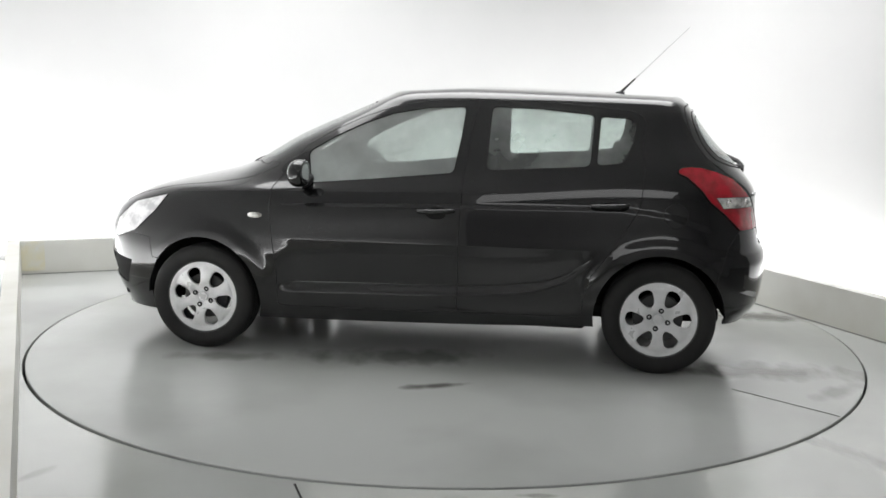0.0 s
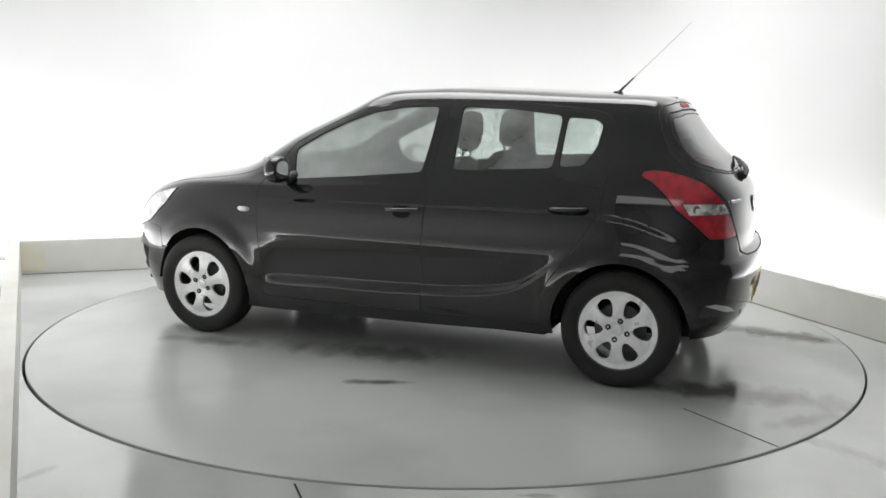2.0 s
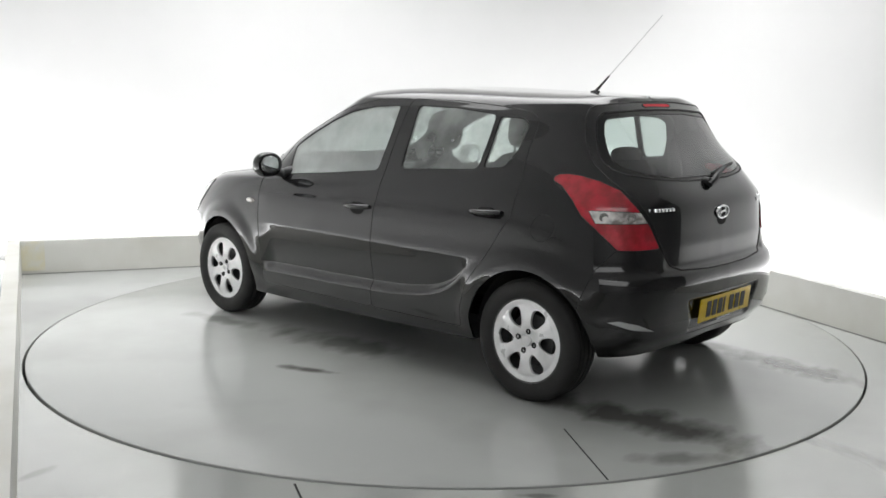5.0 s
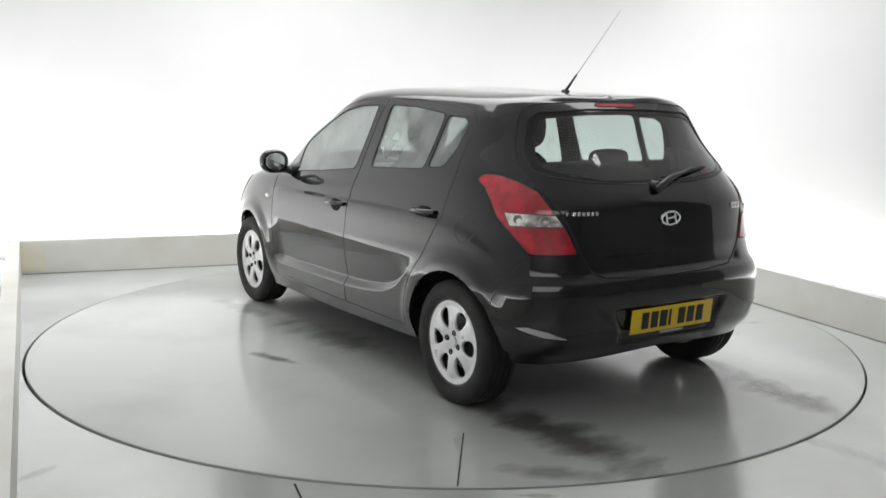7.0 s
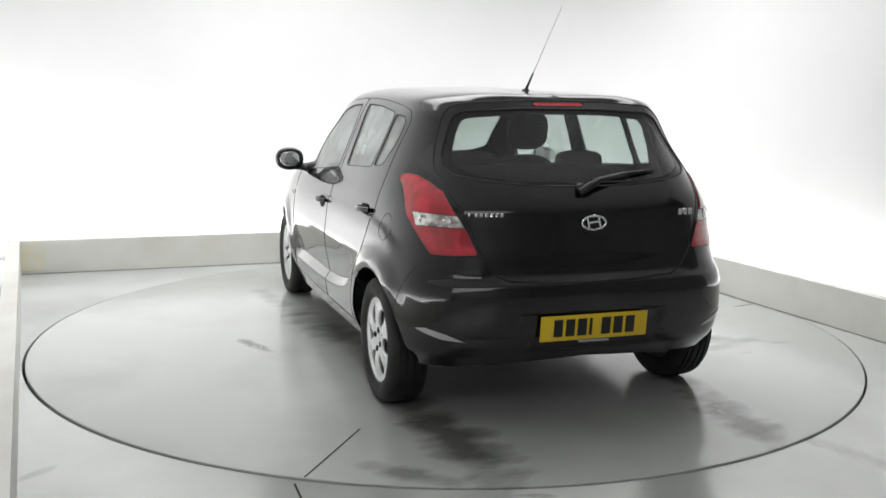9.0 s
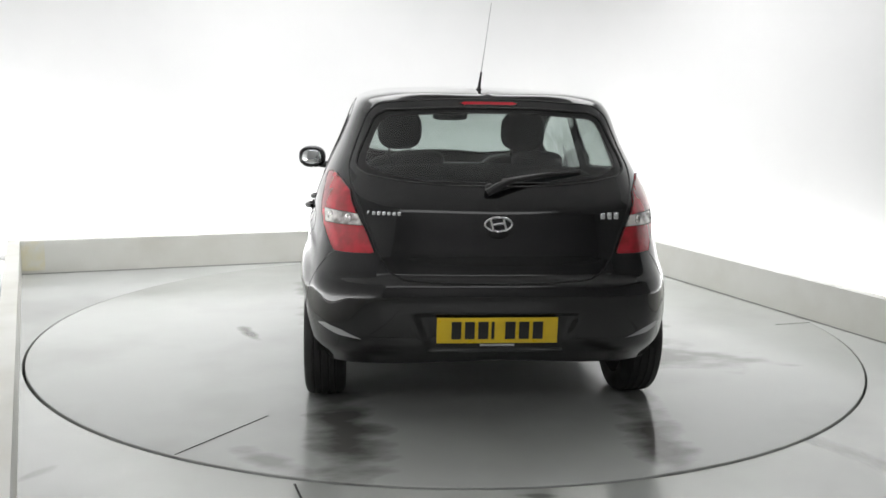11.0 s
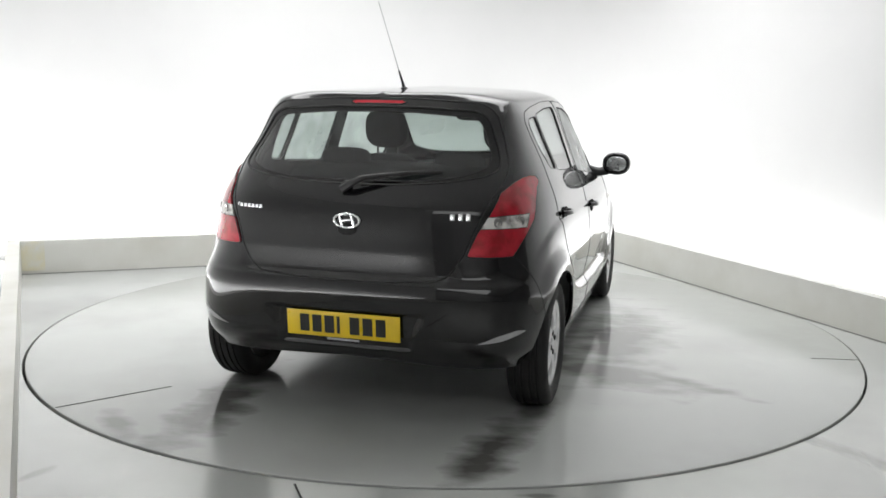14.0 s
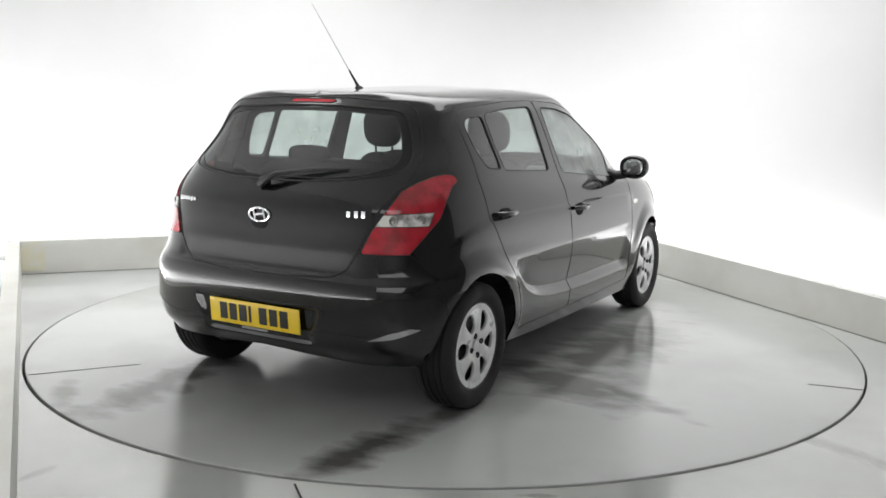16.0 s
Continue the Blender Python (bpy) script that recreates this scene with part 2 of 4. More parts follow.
def build_floor():
    bm = bmesh.new()
    n = 160
    # the hole sits a little off the deck's centre
    inner = [(math.cos(2 * math.pi * i / n) * (RADIUS + GAP) - 0.002, math.sin(2 * math.pi * i / n) * (RADIUS + GAP) - 0.007) for i in range(n)]
    rings = []
    for s, z in ((None, -0.12), (None, -0.004), (1.0035, 0.0), (0, 0.0)):
        k = 1.0 if s is None else s or 9.0 / (RADIUS + GAP)
        rings.append([bm.verts.new((x * k, y * k, z)) for x, y in inner])
    for p, q in zip(rings, rings[1:]):
        for i in range(n):
            bm.faces.new((p[i], p[(i + 1) % n], q[(i + 1) % n], q[i]))
    tagged(finish("floor", bm, FLOOR_PAINT), "grey painted concrete floor with damp dark stains", "floor", kind="structure")
    bm = bmesh.new()
    bmesh.ops.create_circle(bm, cap_ends=True, segments=96, radius=RADIUS + 0.1, matrix=Matrix.Translation((0, 0, -0.12)))
    tagged(finish("floor_pit", bm, DARK), "dark pit under the turntable", "floor", kind="structure")
    # joint in the floor screed beside the table
    bm = bmesh.new()
    box(bm, -0.004, 0.004, -0.75, -0.02, 0.0005, 0.0025)
    bmesh.ops.transform(bm, matrix=pose(-0.56, -2.41, 0, 0, 0, 20), verts=bm.verts)
    tagged(finish("floor_joint", bm, DARK), "dark joint line in the floor", "joint", kind="structure")


def build_turntable():
    bm = bmesh.new()
    n = 192
    prof = ((RADIUS, -0.10), (RADIUS, -0.003), (RADIUS - 0.004, 0.0), (0.02, 0.0))
    lathe(bm, prof, n, "z")
    bmesh.ops.contextual_create(bm, geom=[e for e in bm.edges if e.is_boundary and e.verts[0].co.z > -0.01])
    base = new("turntable")
    tagged(base, "round grey painted turntable flush with the floor", "turntable")
    part("deck", bm, TABLE_PAINT, base, sharp=30)
    for name, x, y, deg, length in (("deck_joint", 1.65, -1.375, -45, 0.55), ("deck_joint", 0.325, 2.275, 93, 0.26)):
        bm = bmesh.new()
        box(bm, -length / 2, length / 2, -0.003, 0.003, 0.0005, 0.0018)
        bmesh.ops.transform(bm, matrix=pose(x, y, 0, 0, 0, deg), verts=bm.verts)
        part(name, bm, DARK, base, "dark joint line in the deck")
    return base


build_floor()
BASE_LINE = [LEFT_END, A, B, RIGHT_END]
strip_wall("plinth", BASE_LINE, 0.0, 0.09, 0.0, 0.265, PLINTH, "low off-white painted kerb wall round the turntable")
bm = bmesh.new()
box(bm, 0, 0.17, -0.0025, 0.0, 0.03, 0.262)
bmesh.ops.transform(bm, matrix=pose(-3.325, 1.398, 0, 0, 0, 20.2), verts=bm.verts)
tagged(finish("stain_patch", bm, wear(mat("yellowed_paint", (0.72, 0.69, 0.54), 0.5), (0.72, 0.685, 0.52), (0.72, 0.72, 0.67), 11, 1.0)), "yellowed paint patch at the kerb corner", "stain", kind="structure")
strip_wall("plinth_joint", BASE_LINE[1:], -0.008, 0.0, 0.0005, 0.007, mat("joint_grey", (0.24, 0.24, 0.23), 0.8), "dark dirty joint along the foot of the kerb")
strip_wall("wall_backdrop", BASE_LINE, 0.75, 0.87, 0.0, 3.6, WALL, "smooth white studio wall lit from below", rounded=0.9)


# ceiling and outer walls stay out of view, added to shape bounce and reflections
def build_shell():
    bm = bmesh.new()
    box(bm, -6.5, 6.5, -8.5, 5.5, 3.6, 3.7)
    tagged(finish("ceiling", bm, UNSEEN_SHELL), "unseen off-white ceiling added to shape bounce light", "ceiling", kind="structure")
    for name, x0, x1, y0, y1 in (("unseen_wall_south", -6.5, 6.5, -8.6, -8.5), ("unseen_wall_west", -6.6, -6.5, -8.6, 5.5), ("unseen_wall_east", 6.5, 6.6, -8.6, 5.5), ("unseen_wall_north", -6.6, 6.6, 5.5, 5.6)):
        bm = bmesh.new()
        box(bm, x0, x1, y0, y1, 0, 3.6)
        tagged(finish(name, bm, UNSEEN_SHELL), "unseen off-white wall added to shape reflections", "wall", kind="structure")


build_shell()
TABLE = build_turntable()
# strip lights hidden in the trough behind the kerb
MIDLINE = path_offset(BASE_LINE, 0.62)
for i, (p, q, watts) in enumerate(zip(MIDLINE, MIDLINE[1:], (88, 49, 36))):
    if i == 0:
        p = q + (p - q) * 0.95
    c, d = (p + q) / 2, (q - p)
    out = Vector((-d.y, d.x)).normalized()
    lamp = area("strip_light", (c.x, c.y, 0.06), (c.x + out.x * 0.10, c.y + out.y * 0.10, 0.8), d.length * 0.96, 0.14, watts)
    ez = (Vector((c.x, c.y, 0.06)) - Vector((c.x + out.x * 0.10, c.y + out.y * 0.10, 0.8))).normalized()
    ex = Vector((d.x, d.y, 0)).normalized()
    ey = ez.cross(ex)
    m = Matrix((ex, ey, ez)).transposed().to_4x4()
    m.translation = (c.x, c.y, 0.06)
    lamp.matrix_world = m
# two unseen overhead fill lamps, added to lift the floor and the car's rear
area("added_overhead_fill", (0.1, 0.95, 3.5), (0.1, 0.95, 0), 4.6, 3.2, 126).data.spread = radians(130)
area("added_overhead_fill", (0.0, -6.6, 3.5), (0.0, -6.6, 0), 5.0, 2.2, 66)

# ---- the car body as a lofted shell: rows are level lines from nose centre round the side to tail centre ----
def pchip(xs, ys, x):
    xs, ys, x = np.asarray(xs, float), np.asarray(ys, float), np.asarray(x, float)
    h, dl = np.diff(xs), np.diff(ys) / np.diff(xs)
    m = np.zeros(len(xs))
    m[0], m[-1] = dl[0], dl[-1]
    for i in range(1, len(xs) - 1):
        if dl[i - 1] * dl[i] > 0:
            w1, w2 = 2 * h[i] + h[i - 1], h[i] + 2 * h[i - 1]
            m[i] = (w1 + w2) / (w1 / dl[i - 1] + w2 / dl[i])
    k = np.clip(np.searchsorted(xs, x) - 1, 0, len(xs) - 2)
    s = (x - xs[k]) / h[k]
    return ((1 + 2 * s) * (1 - s) ** 2 * ys[k] + s * (1 - s) ** 2 * h[k] * m[k]
            + s * s * (3 - 2 * s) * ys[k + 1] + s * s * (s - 1) * h[k] * m[k + 1])


def smooth(a, b, x):
    s = np.clip((np.asarray(x, float) - a) / (b - a), 0, 1)
    return s * s * (3 - 2 * s)


MID = -0.2
# nose x, tail x, half width, squareness of nose and tail corners
PLAN = [
    (1.97, -1.78, 0.820, 4.6, 6.5), (2.03, -1.842, 0.848, 4.6, 7.0), (2.06, -1.862, 0.860, 4.8, 7.0),
    (2.06, -1.871, 0.866, 4.8, 6.5), (2.057, -1.862, 0.863, 4.8, 6.2), (2.05, -1.836, 0.860, 4.8, 6.0), (1.99, -1.814, 0.840, 4.8, 5.6),
    (1.76, -1.800, 0.813, 5.0, 5.4), (1.27, -1.708, 0.768, 5.0, 5.2), (0.86, -1.562, 0.699, 5.0, 6.0),
    (0.45, -1.440, 0.630, 5.0, 8.0), (0.34, -1.402, 0.590, 5.0, 8.0), (0.25, -1.375, 0.46, 5.0, 7.0), (0.12, -1.37, 0.0, 3.0, 3.0)]
# heights at nose centre, front wing, mid side, rear wing, tail centre
RISE = [
    (0.18, 0.19, 0.215, 0.26, 0.30), (0.31, 0.31, 0.32, 0.36, 0.38), (0.44, 0.44, 0.44, 0.48, 0.49),
    (0.56, 0.57, 0.57, 0.582, 0.592), (0.62, 0.63, 0.63, 0.637, 0.645), (0.65, 0.67, 0.67, 0.675, 0.674), (0.735, 0.79, 0.80, 0.80, 0.80),
    (0.872, 0.898, 0.92, 0.95, 0.94), (1.003, 0.965, 1.025, 1.09, 1.07), (1.22, 1.19, 1.215, 1.23, 1.22),
    (1.400, 1.376, 1.393, 1.378, 1.382), (1.442, 1.430, 1.443, 1.428, 1.418), (1.468, 1.468, 1.480, 1.460, 1.446), (1.478, 1.482, 1.500, 1.484, 1.457)]
BOW = (0.16, 0.07)


def level_line(p, r, q):
    """One level line at the places q from -1 (nose centre) over 0 (side) to 1 (tail centre)."""
    xf, xr, w, nf, nr = p
    ph = np.linspace(0, np.pi / 2, 400)
    out = np.zeros((len(q), 3))
    for sign, xe, n, bow in ((-1, xf, nf, BOW[0]), (1, xr, nr, BOW[1])):
        far = np.cos(ph) ** (2 / n)
        cx, cy = MID + (xe - MID) * far, w * np.sin(ph) ** (2 / n)
        cx = cx + sign * bow * (cy / 0.84) ** 2 * far ** 4
        arc = np.concatenate([[0], np.cumsum(np.hypot(np.diff(cx), np.diff(cy)))])
        arc = 1 - arc / arc[-1]
        pick = q <= 0 if sign < 0 else q > 0
        a = np.abs(q[pick])
        out[pick, 0], out[pick, 1] = np.interp(a, arc[::-1], cx[::-1]), np.interp(a, arc[::-1], cy[::-1])
    out[:, 2] = pchip((-1, -0.55, 0, 0.55, 1), r, q)
    return out


def body_grid(nq, nv):
    q = np.linspace(-1, 1, nq)
    rows = np.array([level_line(p, r, q) for p, r in zip(PLAN, RISE)])
    # even spacing along each column
    v = np.linspace(0, len(PLAN) - 1, nv)
    g = np.zeros((nv, nq, 3))
    vs = np.arange(len(PLAN))
    for j in range(nq):
        for k in range(3):
            g[:, j, k] = pchip(vs, rows[:, j, k], v)
    return g


def relief(x, y, z):
    """Pressed lines and wheel flares: how far the side skin stands out."""
    side = smooth(0.60, 0.72, y) * smooth(-1.74, -1.40, x) * (1 - smooth(1.45, 1.65, x))
    out = np.zeros_like(x)
    for wx in (1.2625, -1.2625):
        r = np.hypot(x - wx, z - 0.30)
        out += 0.017 * (1 - smooth(0.37, 0.46, r)) * smooth(0.25, 0.40, z)
    top = 0.655 + 0.0 * x
    low = pchip((-0.98, -0.91, -0.84, -0.75, -0.6, -0.3, 0.66, 0.9), (0.65, 0.60, 0.54, 0.475, 0.425, 0.39, 0.36, 0.35), np.clip(x, -0.98, 0.9))
    t = np.clip((top - z) / np.maximum(top - low, 0.02), 0, 1.0)
    fade = smooth(-0.93, -0.78, x) * (1 - smooth(0.70, 0.84, x))
    out -= 0.032 * fade * np.where(t < 0.83, t / 0.83, 1 - (t - 0.83) / 0.17)
    line = pchip((-1.62, -1.45, -1.25, -1.0, -0.6, 0.9, 1.3), (0.70, 0.79, 0.85, 0.872, 0.868, 0.835, 0.82), np.clip(x, -1.62, 1.3))
    f2 = smooth(-1.58, -1.38, x) * (1 - smooth(0.75, 0.95, x))
    out += 0.009 * f2 * (1 - smooth(-0.008, 0.008, z - line)) * smooth(0.0, 0.16, z - line + 0.17)
    return out * side


def body_surface(nq=320, nv=170):
    g = body_grid(nq, nv)
    x, y, z = g[:, :, 0].copy(), g[:, :, 1], g[:, :, 2]
    # recess for the number plate in the rear bumper
    edge = 0.285 + 0.05 * smooth(0.38, 0.53, z)
    g[:, :, 0] += 0.017 * (1 - smooth(edge, edge + 0.035, y)) * smooth(0.345, 0.365, z) * (1 - smooth(0.513, 0.523, z)) * (x < -1.6)
    # sunken lower band of the hatch
    t = np.clip((0.775 - z) / 0.108, 0, 1)
    g[:, :, 0] += 0.011 * np.where(t < 0.85, t / 0.85, (1 - t) / 0.15) * (1 - smooth(0.47, 0.52, y)) * (x < -1.6)
    g[:, :, 1] += relief(g[:, :, 0], g[:, :, 1], g[:, :, 2])
    return g


# ---- the car: cutting the shell into its panels ----
def corner_xyz(a, z, r=0.90):
    a = radians(a)
    return Vector((-1.0 - r * math.cos(a), r * math.sin(a), z))


def flat(view, co):
    if view == "side":
        return co.x, co.z
    if view == "rear":
        return co.y, co.z
    if view == "top":
        return co.x, co.y
    return math.degrees(math.atan2(co.y, -(co.x + 1.0))), co.z


def inside(poly, u, v):
    hit, j = False, len(poly) - 1
    for i in range(len(poly)):
        (a, b), (c, d) = poly[i], poly[j]
        if (b > v) != (d > v) and u < (c - a) * (v - b) / (d - b) + a:
            hit = not hit
        j = i
    return hit


def rounded(poly, r=0.02, steps=4):
    """The polygon with its corners rounded."""
    out = []
    for i, p in enumerate(poly):
        p, a, b = Vector(p), Vector(poly[i - 1]), Vector(poly[(i + 1) % len(poly)])
        la, lb = (a - p).length, (b - p).length
        ang = (a - p).angle(b - p)
        if ang > radians(155):
            out.append(tuple(p))
            continue
        ra, rb = min(r, la * 0.45), min(r, lb * 0.45)
        s, e = p + (a - p) * (ra / la), p + (b - p) * (rb / lb)
        for k in range(steps + 1):
            t = k / steps
            out.append(tuple(s * (1 - t) ** 2 + p * 2 * t * (1 - t) + e * t * t))
    return out


def score(bm, view, poly, where, closed=True):
    """Cut the skin along a polygon seen from one view, only where where(point) holds."""
    if view == "corner":
        fine = []
        for i, p in enumerate(poly):
            q = poly[(i + 1) % len(poly)]
            n = max(1, math.ceil(abs(p[0] - q[0]) / 0.8))
            fine += [(p[0] + (q[0] - p[0]) * k / n, p[1] + (q[1] - p[1]) * k / n) for k in range(n)]
        poly = fine
    us, vs = [p[0] for p in poly], [p[1] for p in poly]
    u0, u1, v0, v1 = min(us), max(us), min(vs), max(vs)

    def span(f):
        c = [flat(view, v.co) for v in f.verts]
        return min(p[0] for p in c), max(p[0] for p in c), min(p[1] for p in c), max(p[1] for p in c)

    near = {}
    for f in bm.faces:
        if where(f.verts[0].co):
            s = span(f)
            if s[0] <= u1 and s[1] >= u0 and s[2] <= v1 and s[3] >= v0:
                near[f] = s
    count = len(poly) if closed else len(poly) - 1
    for i in range(count):
        p, q = poly[i], poly[(i + 1) % len(poly)]
        if math.hypot(p[0] - q[0], p[1] - q[1]) < 1e-6:
            continue
        lo, hi = (min(p[0], q[0]), max(p[0], q[0])), (min(p[1], q[1]), max(p[1], q[1]))
        fs = [f for f, s in near.items() if f.is_valid and s[0] <= lo[1] + 1e-4 and s[1] >= lo[0] - 1e-4 and s[2] <= hi[1] + 1e-4 and s[3] >= hi[0] - 1e-4]
        if not fs:
            continue
        if view == "side":
            at, nrm = Vector((p[0], 0, p[1])), Vector((q[1] - p[1], 0, p[0] - q[0]))
        elif view == "rear":
            at, nrm = Vector((0, p[0], p[1])), Vector((0, q[1] - p[1], p[0] - q[0]))
        elif view == "top":
            at, nrm = Vector((p[0], p[1], 0)), Vector((q[1] - p[1], p[0] - q[0], 0))
        else:
            at, end = corner_xyz(*p), corner_xyz(*q)
            m = radians((p[0] + q[0]) / 2)
            nrm = (end - at).cross(Vector((-math.cos(m), math.sin(m), 0)))
        es = {e for f in fs for e in f.edges}
        ws = {v for f in fs for v in f.verts}
        got = bmesh.ops.bisect_plane(bm, geom=[*fs, *es, *ws], dist=1e-5, plane_co=at, plane_no=nrm.normalized())
        fresh = {g for g in got["geom"] if isinstance(g, bmesh.types.BMFace)}
        for e in got["geom_cut"]:
            fresh.update(e.link_faces)
        for f in fresh:
            if f.is_valid:
                near[f] = span(f)


def circle(cx, cz, r, n=44):
    return [(cx + r * math.cos(2 * math.pi * i / n), cz + r * math.sin(2 * math.pi * i / n)) for i in range(n)]


ARCH = 0.343
FRONT_DOOR = [(0.815, 0.275), (0.82, 0.50), (0.85, 0.70), (0.865, 0.84), (0.86, 0.935), (0.70, 1.155), (0.545, 1.245), (0.375, 1.322), (0.205, 1.378),
              (0.02, 1.412), (-0.275, 1.424), (-0.235, 1.25), (-0.205, 0.98), (-0.195, 0.65), (-0.19, 0.285)]
REAR_DOOR = [(-0.19, 0.285), (-0.195, 0.65), (-0.205, 0.98), (-0.235, 1.25), (-0.275, 1.424), (-0.61, 1.418), (-0.93, 1.395), (-1.115, 1.372),
             (-1.165, 1.325), (-1.145, 1.2), (-1.16, 1.06), (-1.14, 0.88), (-1.02, 0.68), (-0.90, 0.52), (-0.865, 0.40), (-0.86, 0.295)]
FRONT_WINDOW = [(0.645, 0.958), (0.68, 1.125), (0.53, 1.212), (0.367, 1.288), (0.203, 1.345), (0.01, 1.379), (-0.202, 1.389), (-0.185, 1.23), (-0.152, 1.032), (0.25, 0.992)]
REAR_WINDOW = [(-0.325, 1.052), (-0.331, 1.22), (-0.338, 1.392), (-0.608, 1.385), (-0.896, 1.358), (-0.887, 1.22), (-0.877, 1.085), (-0.6, 1.068)]
QUARTER_WINDOW = [(-0.906, 1.092), (-0.913, 1.22), (-0.92, 1.35), (-1.061, 1.342), (-1.112, 1.316), (-1.095, 1.21), (-1.046, 1.106)]
FUEL_FLAP = circle(-1.325, 0.845, 0.062, 20)
TAIL_LIGHT = [(65.8, 1.060), (66.0, 1.078), (64.2, 1.090), (61, 1.094), (57, 1.089), (51, 1.066), (45.5, 1.03), (41.5, 0.962), (37.3, 0.873), (34.2, 0.772), (40, 0.768), (46.5, 0.768),
              (49.5, 0.815), (52.5, 0.86), (56.5, 0.915), (59.5, 0.985), (63, 1.04)]
TAIL_CLEAR = [(54.5, 0.940), (46, 0.940), (38.8, 0.935), (36.8, 0.888), (45, 0.886), (52.5, 0.884)]
BACK_GLASS = [(-0.05, 1.056), (0.22, 1.06), (0.42, 1.076), (0.56, 1.098), (0.612, 1.125), (0.60, 1.18), (0.565, 1.26), (0.525, 1.35), (0.47, 1.376), (0.2, 1.390), (-0.05, 1.392)]
BACK_CLEAR = [(-0.05, 1.072), (0.3, 1.078), (0.47, 1.100), (0.568, 1.135), (0.562, 1.19), (0.525, 1.28), (0.487, 1.348), (0.2, 1.368), (-0.05, 1.370)]
FRONT_VENT = [(1.74, 0.47), (1.98, 0.50), (2.02, 0.36), (1.80, 0.32)]
HATCH = [(-0.05, 1.43), (0.2, 1.427), (0.50, 1.408), (0.555, 1.366), (0.60, 1.25), (0.642, 1.13), (0.63, 1.06), (0.585, 0.96), (0.548, 0.873), (0.51, 0.772),
         (0.492, 0.74), (0.462, 0.69), (0.40, 0.665), (0.2, 0.654), (-0.05, 0.652)]
BRAKE_LIGHT = [(-0.02, 1.403), (0.115, 1.402), (0.135, 1.410), (0.115, 1.418), (-0.02, 1.419)]
FOG_LENS = [(49, 0.452), (46, 0.460), (41, 0.440), (36, 0.402), (42, 0.415)]
BUMPER_SEAM = [(-1.53, 0.15), (-1.545, 0.50), (-1.60, 0.68), (-1.665, 0.775)]
NOSE_SEAM = [(1.56, 0.15), (1.58, 0.50), (1.60, 0.62), (1.95, 0.66)]
HEADLIGHT = [(1.50, 0.862), (1.73, 0.806), (1.86, 0.70), (1.885, 0.60), (1.845, 0.60), (1.70, 0.652), (1.562, 0.775)]
BONNET = [(0.86, -0.05), (0.875, 0.2), (0.83, 0.55), (0.86, 0.655), (1.3, 0.66), (1.6, 0.62), (1.86, 0.50), (1.93, 0.3), (1.97, -0.05)]
WINDSCREEN = [(1.17, -0.05), (1.14, 0.3), (1.03, 0.48), (0.90, 0.565), (0.62, 0.525), (0.38, 0.485), (0.33, 0.45), (0.385, 0.3), (0.40, -0.05)]


def whole(co):
    return True


